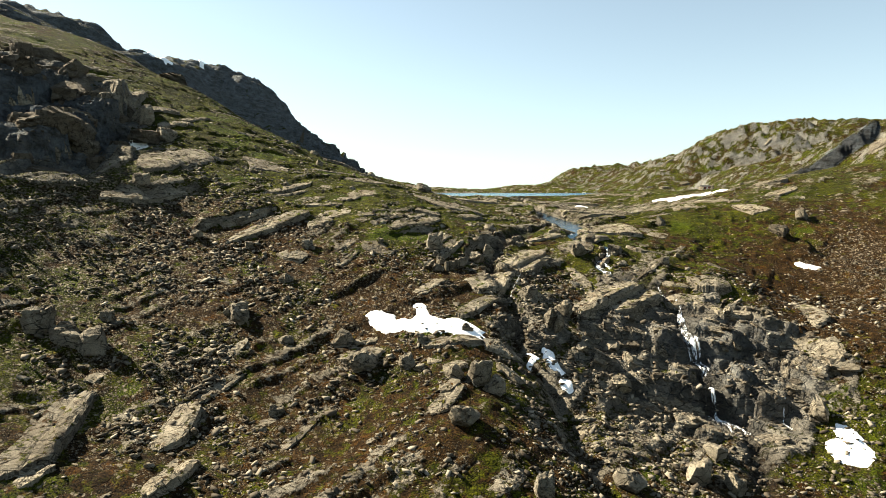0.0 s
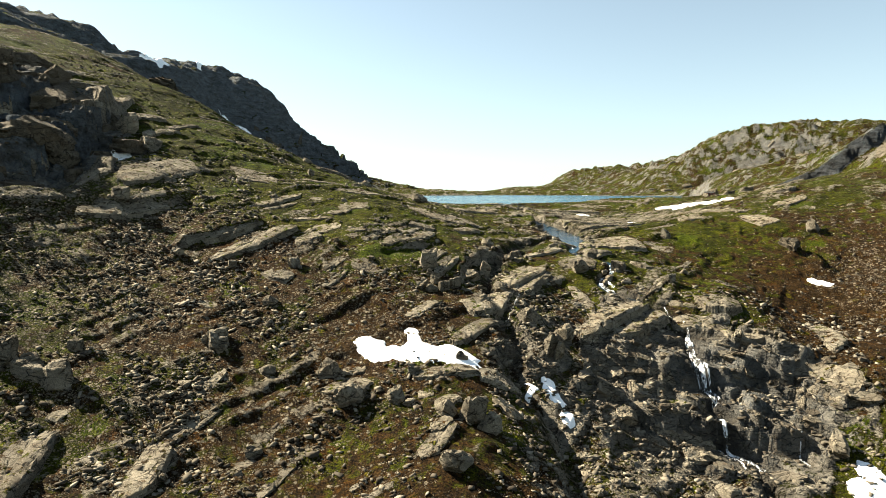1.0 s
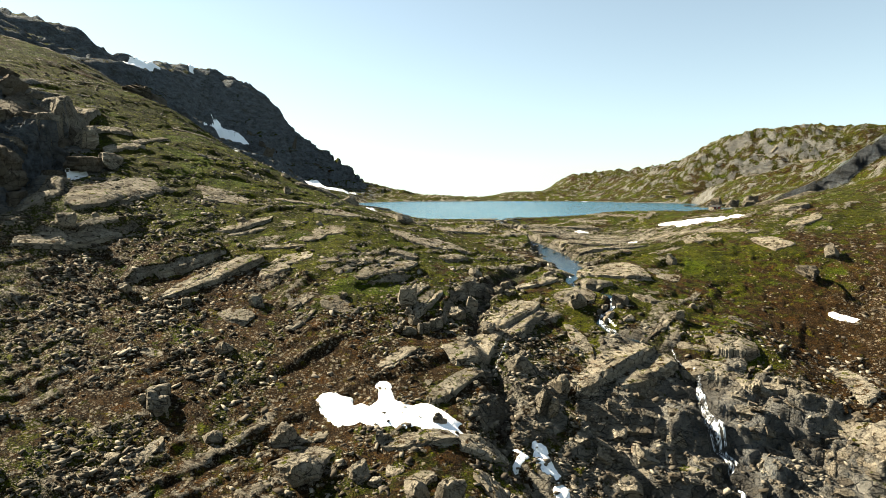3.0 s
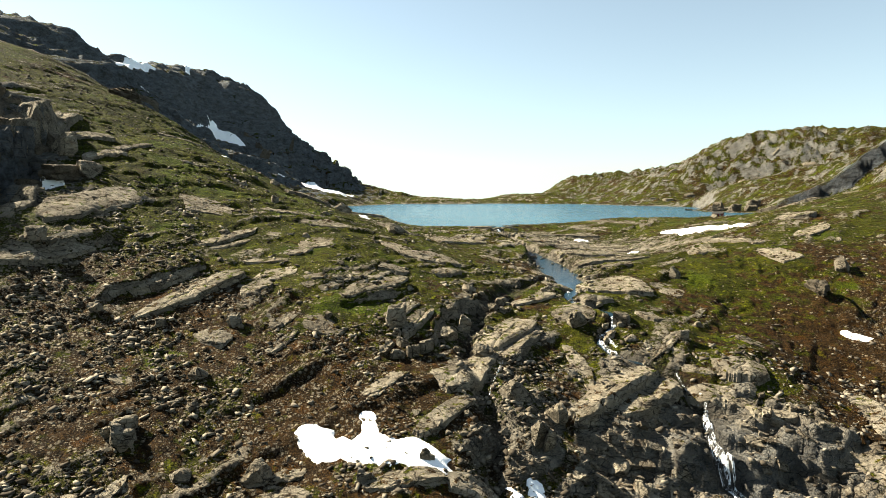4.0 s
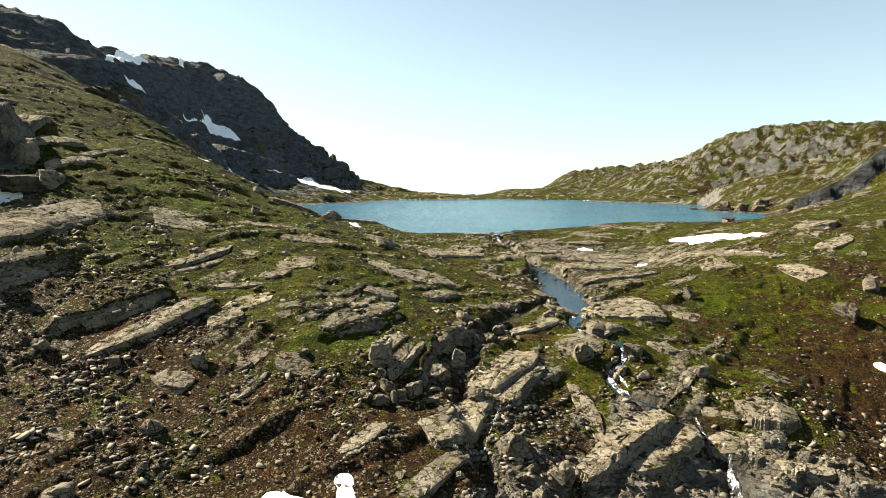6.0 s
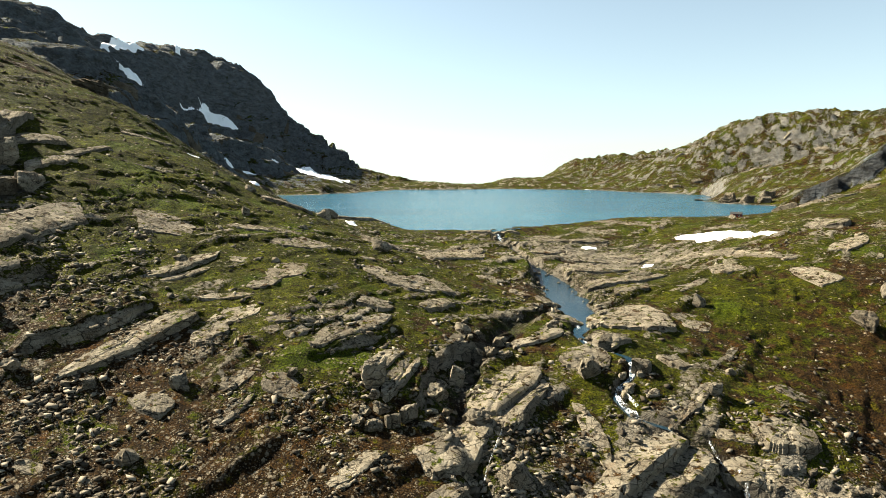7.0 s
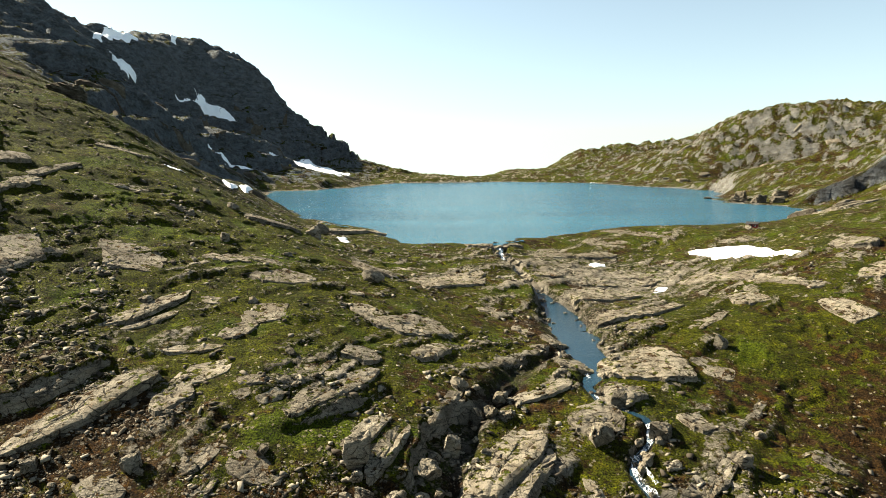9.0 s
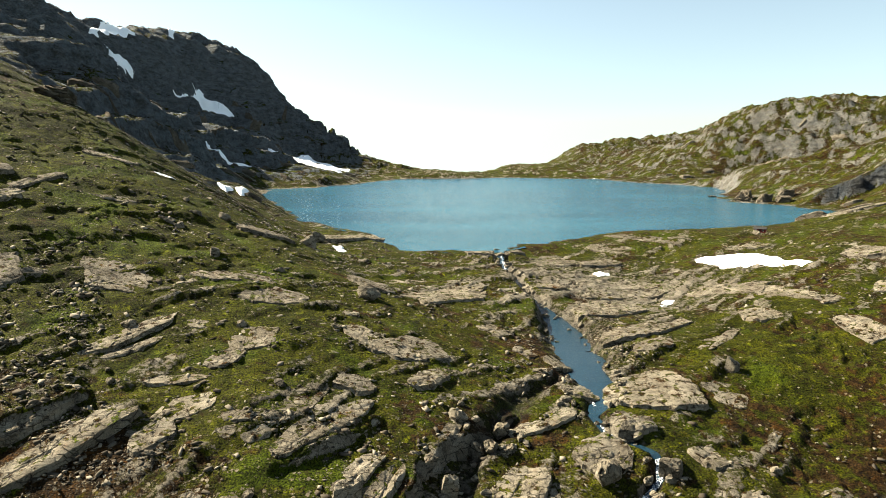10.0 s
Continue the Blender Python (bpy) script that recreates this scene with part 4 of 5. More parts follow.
slab(-43.6, 102.6, 10.7, 4.8, 3.0, 74)
slab(-63.2, 99.0, 5.9, 3.3, 2.2, 67)
slab(0.8, 120.9, 9.8, 4.0, 2.2, 63)
slab(10.4, 102.6, 8.5, 3.2, 2.4, 55)
slab(-26.3, 116.1, 11.3, 2.5, 1.4, 61)
slab(-43.5, 136.9, 8.6, 1.9, 1.0, 70)
slab(-44.2, 125.7, 12.5, 2.8, 1.0, 52)
slab(89.0, 156.4, 12.1, 8.8, 2.2, 115)
slab(-141.8, 224.3, 17.3, 3.8, 5.0, 88)
slab(17.6, 287.6, 15.6, 9.9, 1.0, 48)
slab(71.9, 344.6, 19.9, 6.8, 0.8, 24)
slab(79.2, 314.3, 26.3, 5.8, 0.8, 23)
slab(82.9, 310.0, 25.6, 5.6, 1.4, -59)
slab(107.1, 290.7, 34.8, 8.6, 0.9, -51)
slab(214.5, 422.0, 25.5, 26.0, 1.8, -59)
slab(150.6, 308.2, 13.7, 15.1, 2.0, 3)
slab(132.8, 356.2, 17.0, 14.0, 0.9, -9)
slab(53.3, 341.0, 24.7, 10.7, 0.9, 37)
slab(59.5, 283.5, 22.0, 11.9, 1.0, 14)
slab(-44.4, 300.0, 17.4, 11.2, 1.6, 41)
slab(-29.6, 241.5, 12.7, 6.9, 1.0, 10)
slab(-7.6, 273.5, 16.1, 11.3, 2.2, -54)
slab(-99.3, 312.1, 15.7, 6.4, 0.8, 8)
slab(-101.2, 274.6, 17.6, 4.1, 1.6, 77)
slab(-82.0, 279.4, 12.8, 2.8, 1.2, 27)
slab(-65.8, 278.3, 7.3, 3.7, 1.8, 24)
slab(-26.9, 363.1, 69.5, 15.3, 2.2, 75)
boulder(-36.8, 180.5, 3.5, 2.7, 1.7, 69)
boulder(-52.9, 180.1, 3.3, 2.4, 1.2, 77)
boulder(-3.2, 177.7, 2.5, 2.0, 1.3, 74)
boulder(-0.5, 178.9, 2.7, 1.9, 1.4, 1)
boulder(-1.1, 174.6, 3.2, 3.0, 1.6, 60)
boulder(1.6, 175.5, 2.8, 2.2, 1.8, 29)
boulder(3.9, 177.6, 3.8, 2.9, 1.8, 60)
boulder(-1.9, 181.9, 2.2, 1.8, 1.5, 70)
boulder(-4.1, 174.8, 2.8, 2.3, 1.4, 81)
boulder(-6.9, 257.2, 5.6, 5.1, 2.5, 29)
boulder(22.6, 211.3, 3.1, 2.7, 1.6, 66)
boulder(18.8, 205.6, 3.9, 3.1, 1.9, 1)
boulder(15.2, 209.3, 3.5, 3.1, 1.8, 8)
boulder(21.0, 204.9, 3.5, 2.6, 1.7, 75)
boulder(77.7, 236.8, 3.6, 2.6, 2.4, 3)
boulder(64.8, 194.1, 2.6, 2.3, 1.6, 34)
boulder(13.1, 195.0, 4.3, 3.5, 2.7, 49)
boulder(9.6, 186.9, 4.1, 3.6, 2.2, 54)
boulder(25.3, 157.0, 3.9, 3.1, 3.6, 73)
boulder(22.0, 167.2, 5.3, 4.3, 2.9, 17)
boulder(30.0, 163.3, 3.4, 3.1, 1.8, 12)
boulder(-47.3, 150.0, 4.5, 3.2, 1.7, 63)
boulder(-44.8, 146.1, 2.8, 2.1, 1.6, 86)
boulder(-48.4, 148.5, 2.7, 2.2, 1.5, 80)
boulder(-22.1, 143.0, 4.0, 3.7, 2.0, 53)
boulder(-39.3, 164.5, 3.3, 2.7, 1.8, 49)
boulder(-37.0, 180.6, 2.8, 2.4, 1.9, 68)
boulder(-67.2, 181.1, 3.1, 2.6, 1.6, 74)
boulder(-2.5, 185.0, 5.6, 4.3, 3.2, 43)
boulder(17.4, 179.3, 4.2, 3.7, 2.0, 3)
boulder(40.9, 200.0, 5.7, 5.2, 3.0, 77)
boulder(52.5, 201.5, 5.0, 4.3, 2.0, 20)
boulder(32.7, 152.2, 3.2, 2.8, 1.6, 41)
boulder(43.7, 152.0, 3.8, 3.5, 1.9, 73)
boulder(40.3, 158.2, 4.6, 3.8, 1.6, 83)
boulder(128.9, 238.5, 6.8, 5.1, 2.7, 73)
boulder(5.3, 146.5, 2.4, 1.8, 1.4, 15)
boulder(-99.7, 241.0, 7.4, 5.3, 3.1, 81)
boulder(-88.6, 196.2, 5.0, 4.7, 2.3, 11)
boulder(-112.0, 251.6, 7.4, 5.8, 4.1, 8)
boulder(-33.7, 142.4, 2.7, 2.1, 1.2, 19)
boulder(73.3, 168.8, 3.1, 2.2, 2.3, 54)
boulder(40.1, 145.2, 4.7, 4.2, 1.9, 15)
boulder(27.5, 156.8, 3.6, 2.6, 3.3, 78)
boulder(9.9, 125.8, 3.8, 3.4, 2.0, 48)
boulder(-4.7, 140.9, 2.5, 2.2, 1.3, 42)
boulder(-82.0, 132.8, 6.2, 5.2, 3.5, 35)
boulder(-75.6, 131.1, 6.1, 5.0, 2.8, 4)
boulder(-70.9, 131.1, 6.5, 5.0, 2.6, 9)
boulder(-16.0, 135.4, 7.0, 5.1, 3.1, 68)
boulder(4.4, 113.4, 5.3, 3.8, 2.5, 25)
boulder(6.5, 126.2, 4.0, 3.8, 3.2, 37)
boulder(2.1, 127.4, 3.4, 2.9, 2.5, 19)
boulder(16.1, 102.2, 3.9, 3.4, 2.7, 43)
boulder(-34.3, 141.8, 3.3, 2.6, 1.4, 17)
boulder(-31.9, 122.1, 3.0, 2.7, 1.3, 48)
boulder(46.9, 118.6, 5.2, 4.1, 2.9, 66)
boulder(53.8, 127.9, 5.3, 4.2, 1.9, 76)
boulder(33.1, 111.5, 5.4, 4.7, 2.7, 13)
boulder(-7.4, 133.6, 4.0, 3.4, 1.8, 64)
boulder(81.3, 139.6, 5.8, 4.4, 2.3, 81)
boulder(-71.9, 140.2, 3.0, 2.6, 1.5, 30)
boulder(53.7, 117.7, 4.1, 3.8, 2.5, 55)
boulder(-46.1, 146.8, 4.0, 3.8, 2.5, 66)
boulder(-99.1, 242.9, 6.7, 5.2, 2.8, 43)
boulder(-34.1, 329.9, 5.5, 3.8, 3.1, 53)
boulder(-34.2, 310.5, 4.3, 4.0, 2.2, 40)
boulder(147.2, 378.0, 4.4, 3.1, 1.7, 78)
boulder(-56.4, 296.0, 3.7, 3.1, 1.8, 17)
boulder(-48.9, 263.4, 3.8, 2.7, 1.6, 80)


# ---- snow ----
def snow_patch(label, *outline):
    """Old snow lying in a hollow: rounded at the rim, a little above the ground."""
    px, py = [p[0] for p in outline], [p[1] for p in outline]
    span = max(max(px) - min(px), max(py) - min(py))
    cell = max(span / 60, 0.22)
    gx2, gy2 = np.meshgrid(np.arange(min(px) - 2 * cell, max(px) + 2 * cell, cell), np.arange(min(py) - 2 * cell, max(py) + 2 * cell, cell))
    rag = 0.05 * span
    rim = outline_distance(gx2 + 0.3 * rag * fbm(gx2, gy2, rag * 2, 3, 5), gy2 + 0.3 * rag * fbm(gx2, gy2, rag * 2, 3, 9), outline)
    faces = grid_faces(*gx2.shape)
    faces = faces[(rim.ravel()[faces] < cell * 1.2).any(1)]
    used, index = np.unique(faces, return_inverse=True)
    thick = 0.2 + min(0.005 * span, 0.6) + (1.2 if span > 22 and py[0] > 400 else 0)
    z = ground_z(gx2, gy2)
    # the snow bridges the small hollows beneath it
    for _ in range(12):
        q = np.pad(z, 1, mode="edge")
        z = np.maximum(z, (q[:-2, 1:-1] + q[2:, 1:-1] + q[1:-1, :-2] + q[1:-1, 2:]) / 4)
    z = z + thick * np.sqrt(np.clip(-rim / (4 * cell), 0, 1)) - 1.2 * np.clip(rim / cell, 0, 1.5) * min(cell, 0.8) + 0.04 * fbm(gx2, gy2, 2.5, 3, 13)
    ob = mesh_object("snow_patch", np.stack([gx2, gy2, z], -1).reshape(-1, 3)[used], index.reshape(-1, 4), MAT_SNOW)
    ob.data.polygons.foreach_set("use_smooth", np.ones(len(ob.data.polygons), bool))
    return tagged(ob, label, "snow patch", "old snow patches")

snow_patch("bright old snow patch in a stony hollow", (-18.0, 152.1), (-17.5, 154.0), (-15.9, 154.1), (-13.1, 154.1), (-11.3, 153.7), (-10.8, 151.7), (-9.4, 151.5), (-7.1, 150.4), (-6.2, 152.0), (-6.8, 155.6), (-7.0, 157.6), (-5.2, 158.4), (-4.1, 157.3), (-3.4, 154.3), (-3.2, 152.0), (-1.7, 151.5), (0.1, 150.1), (2.8, 151.1), (4.4, 150.9), (6.6, 149.4), (8.2, 148.1), (9.3, 147.3), (8.4, 146.1), (10.2, 145.0), (10.5, 144.3), (8.6, 144.0), (7.1, 144.5), (4.4, 144.2), (1.3, 144.2), (-1.8, 143.7), (-5.0, 144.5), (-8.2, 145.5), (-12.5, 145.6), (-14.8, 147.2), (-15.5, 149.4), (-16.6, 150.4))
snow_patch("long old snow strip in the gully", (22.5, 148.7), (23.9, 149.6), (25.4, 149.2), (25.4, 147.5), (26.2, 145.5), (27.2, 144.3), (26.3, 143.0), (23.7, 143.2), (22.9, 144.9))
snow_patch("small old snow patch in the gully", (25.5, 141.5), (27.3, 142.9), (28.3, 141.5), (28.0, 139.8), (26.9, 138.9), (25.8, 139.7), (25.2, 140.7))
snow_patch("thin snow strip beside dark gully rocks", (13.7, 144.4), (14.8, 145.5), (16.2, 144.4), (15.1, 143.3))
snow_patch("thin snow strip beside dark gully rocks", (18.4, 147.6), (19.7, 147.0), (21.5, 145.9), (21.8, 145.5), (18.9, 144.0), (18.6, 144.9), (19.9, 146.1))
snow_patch("rounded old snow patch below the cliff", (83.5, 137.5), (85.1, 135.6), (86.2, 132.6), (86.3, 128.5), (85.2, 126.3), (82.7, 125.0), (79.7, 126.3), (78.6, 128.7), (78.7, 132.0), (79.2, 133.3), (80.3, 133.7), (81.9, 133.2), (81.8, 134.9))
snow_patch("small snow patch under a rock step", (111.3, 208.9), (112.9, 208.9), (113.5, 207.3), (115.9, 206.0), (117.7, 204.6), (115.5, 204.0), (113.0, 205.0), (111.5, 206.5), (111.1, 208.0))
snow_patch("long flat snow field near the lake shore", (107.8, 345.3), (112.5, 346.9), (121.9, 346.0), (131.0, 337.7), (130.4, 326.9), (129.6, 316.3), (134.1, 308.6), (128.6, 305.1), (125.7, 310.2), (121.9, 318.1), (116.4, 323.1), (113.0, 324.4), (110.2, 330.1), (108.5, 339.1))
snow_patch("tiny snow patch among flat slabs", (65.2, 328.1), (68.4, 331.6), (72.2, 331.7), (71.9, 328.8), (67.0, 325.1))
snow_patch("tiny snow patch among flat slabs", (77.7, 290.9), (81.3, 296.7), (84.4, 295.5), (82.2, 291.4), (77.5, 286.5))
snow_patch("high snow field under the summit", (-393.8, 865.6), (-401.9, 908.5), (-388.1, 931.2), (-372.5, 931.4), (-371.7, 924.1), (-376.5, 919.1), (-382.7, 890.0), (-387.5, 867.4))
snow_patch("steep snow streak on dark mountain rock", (-378.8, 866.0), (-372.2, 866.4), (-366.9, 868.2), (-357.4, 874.6), (-348.5, 870.9), (-352.3, 862.6), (-355.8, 848.1), (-372.9, 865.1))
snow_patch("steep snow streak on dark mountain rock", (-319.4, 968.8), (-314.1, 983.1), (-310.6, 982.7), (-293.9, 987.1), (-271.9, 980.2), (-270.6, 977.7), (-283.9, 966.9), (-299.2, 969.6), (-313.0, 964.2), (-319.6, 938.9), (-322.8, 917.9), (-317.7, 943.7), (-312.6, 968.1))
snow_patch("long snow streak at the mountain's foot", (-196.5, 883.6), (-188.8, 889.7), (-181.7, 962.3), (-176.6, 991.0), (-155.7, 979.7), (-131.9, 971.5), (-118.8, 973.5), (-119.5, 856.0), (-146.4, 893.8), (-162.9, 892.6), (-185.1, 900.9), (-193.0, 884.5))
snow_patch("snow streak at the mountain's foot", (-228.9, 758.3), (-211.6, 755.9), (-203.2, 773.3), (-190.2, 781.3), (-200.7, 764.6), (-210.8, 752.9))
snow_patch("small snow patch near the summit", (-378.8, 1039.2), (-374.8, 1052.6), (-367.4, 1047.0), (-359.0, 1008.8))
snow_patch("thin snow strip on the green slope", (-88.5, 319.0), (-86.3, 322.9), (-81.4, 321.1), (-82.1, 317.3))
snow_patch("small snow patch among dark rocks", (-28.1, 322.0), (-25.3, 325.7), (-22.5, 320.5), (-25.0, 317.7))
snow_patch("snow streak below the dark spur", (-102.2, 420.9), (-104.6, 437.8), (-100.5, 440.0), (-95.8, 415.6))
snow_patch("snow streak below the dark spur", (-102.1, 448.7), (-102.3, 462.9), (-99.8, 464.9), (-92.0, 425.0))
snow_patch("shaded snow patch at the cliff foot", (-111, 226), (-107, 228), (-103, 235), (-106, 237), (-110, 232))
snow_patch("small snow patch on dark mountain rock", (-173.6, 533.0), (-170, 532), (-166.9, 526.0), (-169.0, 525.0))
snow_patch("small snow patch on the far lake shore", (196, 945), (208, 946), (214, 952), (200, 954))


# ---- running water ----
def ribbon(name, line, width, material, lift, seed, parent=None, level=None):
    """A strip of water along a line of x, y places, ragged at its edges, lying on the ground or at given levels."""
    pts = np.array(line, float)
    along = np.concatenate([[0], np.cumsum(np.hypot(*np.diff(pts[:, :2], axis=0).T))])
    n = max(int(along[-1] / 0.35), 4)
    s = np.linspace(0, along[-1], n)
    w = loft_weights(along, s)
    x, y = w @ pts[:, 0], w @ pts[:, 1]
    dx, dy = np.gradient(x), np.gradient(y)
    size = np.hypot(dx, dy)
    nx, ny = -dy / size, dx / size
    wide = np.interp(s, along, width) if np.ndim(width) else np.full(n, width)
    cols = np.linspace(-1, 1, 7)
    left = 1 + 0.35 * wave(s / 1.7, 0 * s + 3.3, seed)
    right = 1 + 0.35 * wave(s / 1.7, 0 * s + 8.1, seed + 1)
    off = cols[None, :] * np.where(cols[None, :] < 0, left[:, None], right[:, None]) * wide[:, None] / 2
    wander = 0.35 * wide * wave(s / 2.6, 0 * s + 1.7, seed + 2)
    gx2, gy2 = x[:, None] + nx[:, None] * (off + wander[:, None]), y[:, None] + ny[:, None] * (off + wander[:, None])
    z = ground_z(gx2, gy2) + lift * (1 - 0.5 * cols[None, :] ** 2) if level is None else np.interp(s, along, level)[:, None] + 0 * gx2 + lift
    ob = mesh_object(name, np.stack([gx2, gy2, z], -1).reshape(-1, 3), grid_faces(n, 7), material, parent)
    ob.data.polygons.foreach_set("use_smooth", np.ones(len(ob.data.polygons), bool))
    return ob


stream = ribbon("stream", [(p[0], p[1]) for p in STREAM], [p[3] * 1.1 for p in STREAM], MAT_STREAM, -0.12, 3, level=[p[2] for p in STREAM])
tagged(stream, "clear mountain brook running over rock from the lake", "stream", kind="structure")


def cascade(label, strands):
    """White water: an empty at the foot, each strand a part."""
    foot = strands[0][1][-1]
    fall = new("waterfall")
    fall.location = (foot[0], foot[1], height(*foot))
    for i, (width, line) in enumerate(strands):
        part = ribbon("strand", line, width, MAT_FOAM, 0.6, 20 + i, fall)
        part.matrix_parent_inverse = Matrix.Translation(-fall.location)
    return tagged(fall, label, "waterfall", "white water of the brook")


cascade("thin white waterfall splitting over dark layered rock", (
    (1.0, ((62.6, 179.1), (62.5, 173.0), (60.6, 166.9), (60.2, 162.4), (61.5, 156.7), (62.0, 152.2))),
    (0.5, ((61.6, 169.5), (61.1, 161.2), (62.3, 157.5), (63.0, 153.6))),
    (0.5, ((60.0, 164.3), (59.5, 159.3), (60.8, 156.3), (61.4, 152.0))),
    (0.4, ((60.0, 183.2), (60.8, 178.3), (61.7, 174.2))),
    (0.8, ((61.1, 149.8), (60.9, 144.7), (63.3, 142.3), (65.2, 140.8), (65.4, 138.4))),
    (0.5, ((60.7, 147.0), (62.3, 143.1), (64.2, 142.2), (66.4, 138.7))),
    (0.4, ((59.2, 144.1), (59.7, 142.0), (62.1, 140.9), (62.3, 138.1)))))
cascade("thin trickle down the side of the cliff", ((0.3, ((76.1, 144.0), (74.8, 141.6), (75.1, 138.6))),))
cascade("short white cascade between grey slabs", (
    (1.2, ((51.1, 204.4), (50.6, 200.9), (47.4, 196.8), (45.6, 193.3), (47.2, 188.1), (48.7, 185.9))),
    (0.6, ((48.8, 199.0), (47.2, 194.0), (48.3, 189.2))),
    (0.5, ((45.6, 195.9), (45.3, 191.1), (47.3, 186.6)))))
cascade("small foaming step below the pool", ((0.9, ((43.0, 214.5), (43.6, 211.7), (43.9, 209.0))), (0.9, ((43.0, 225.3), (43.1, 220.8)))))
cascade("foaming riffle at the lake outlet", ((0.9, ((33.5, 345.6), (33.4, 326.1), (34.9, 309.7))), (0.6, ((38.1, 294.0), (39.2, 288.1)))))
cascade("thin trickle over the wet rock dome", ((0.3, ((20.9, 177.5), (17.9, 169.1), (16.8, 165.8))),))


# ---- the hut by the lake ----
def part(name, bm, material, parent, label=""):
    me = bpy.data.meshes.new(name)
    bm.to_mesh(me)
    bm.free()
    me.materials.append(material)
    ob = new(name, me)
    ob.parent = parent
    return tagged(ob, label) if label else ob


def block(x0, y0, z0, x1, y1, z1, bevel=0.02):
    bm = bmesh.new()
    bmesh.ops.create_cube(bm, size=1)
    bmesh.ops.transform(bm, verts=bm.verts, matrix=Matrix.Translation(((x0 + x1) / 2, (y0 + y1) / 2, (z0 + z1) / 2)) @ Matrix.Diagonal((x1 - x0, y1 - y0, z1 - z0, 1)))
    if bevel:
        bmesh.ops.bevel(bm, geom=bm.edges, offset=bevel, segments=1, affect="EDGES")
    return bm


def gabled(x0, y0, z0, x1, y1, eave, ridge):
    """A wall body with gables at its two ends in x."""
    bm = bmesh.new()
    ends = []
    for x in (x0, x1):
        ends.append([bm.verts.new((x, y, z)) for y, z in ((y0, z0), (y1, z0), (y1, eave), ((y0 + y1) / 2, ridge), (y0, eave))])
    bm.faces.new(ends[0][::-1])
    bm.faces.new(ends[1])
    for i in range(5):
        bm.faces.new((ends[0][i], ends[0][(i + 1) % 5], ends[1][(i + 1) % 5], ends[1][i]))
    return bm


def plank_paint(name, dark, light):
    k = Nodes(name)
    c = k.mix(k.noise(0.5, 5, 0.6, k.stretched(3, 3, 0.4)), dark, light)
    return k.finish(c, 0.75, k.bump(k.noise(0.15, 3, 0.6, k.stretched(5, 5, 0.3)), 0.03, 0.6))


MAT_RED, MAT_ROOF, MAT_TRIM = plank_paint("red_boards", (0.09, 0.010, 0.009), (0.17, 0.020, 0.015)), plank_paint("roof_felt", (0.012, 0.011, 0.011), (0.03, 0.027, 0.025)), plank_paint("white_trim", (0.5, 0.5, 0.48), (0.75, 0.75, 0.72))
k = Nodes("window_glass")
MAT_PANE = k.finish((0.02, 0.025, 0.03), 0.05, None, 0.5)


def hut(x, y, turn):
    h = new("hut")
    h.matrix_world = pose(x, y, height(x, y) + 0.1, 0, 0, turn) @ Matrix.Scale(0.8, 4)
    part("foundation", block(-3.1, -2.1, -1.6, 3.1, 2.1, 0.25), MAT_BOULDER, h, "low dry-stone foundation")
    wall = part("wall", gabled(-3, -2, 0.25, 3, 2, 2.35, 3.3), MAT_RED, h, "red painted board walls")
    for s in (-1, 1):
        bm = block(-3.35, -1.35, -0.06, 3.35, 1.35, 0.08)
        bmesh.ops.transform(bm, verts=bm.verts, matrix=pose(0, s * 1.18, 2.86, -s * 25.5))
        part("roof_side", bm, MAT_ROOF, h, "dark felt roof slope")
    part("chimney", block(0.8, 0.1, 3.0, 1.25, 0.55, 3.95), MAT_BOULDER, h, "stone chimney")
    part("door", block(-0.6, -2.06, 0.28, 0.25, -1.98, 2.15), MAT_ROOF, h, "dark plank door")
    for wx in (-2.0, 1.6):
        w = part("window", block(wx - 0.5, -2.05, 1.05, wx + 0.5, -1.99, 1.95), MAT_TRIM, h, "white window frame")
        part("pane", block(wx - 0.4, -2.07, 1.15, wx + 0.4, -2.04, 1.85, 0), MAT_PANE, w)
    return tagged(h, "small red hut with dark roof by the lake shore", "hut")


hut(150.5, 382.5, -32)


# ---- loose stones, strewn where the ground is stony ----
dice = np.random.RandomState(11)


def strewn(count, x0, x1, y0, y1, least, seed):
    """Places drawn from a stretch of the plan, more of them where there is scree; with how stony each is."""
    x, y = dice.uniform(x0, x1, count), dice.uniform(y0, y1, count)
    z, rock, heath, scree, *_ = land(x, y)
    clump = fbm(x, y, 14, 4, seed)
    keep = (dice.uniform(0, 1, count) < 0.04 + least + scree * 0.7 * smooth(clump, -1.2, 0.8) + 0.14 * clump - 0.3 * blob(x, y, 100, 238, 26, 30)) & (outline_distance(x, y, LAKE) > 3) & (line_distance(x, y, STREAM)[0] > 2.5)
    return x[keep], y[keep], z[keep], scree[keep]


CUBE = np.array([(a, b, c) for a in (-1, 1) for b in (-1, 1) for c in (-1, 1)], float)
CUBE_FACES = np.array([(0, 1, 3, 2), (4, 6, 7, 5), (0, 4, 5, 1), (2, 3, 7, 6), (0, 2, 6, 4), (1, 5, 7, 3)])


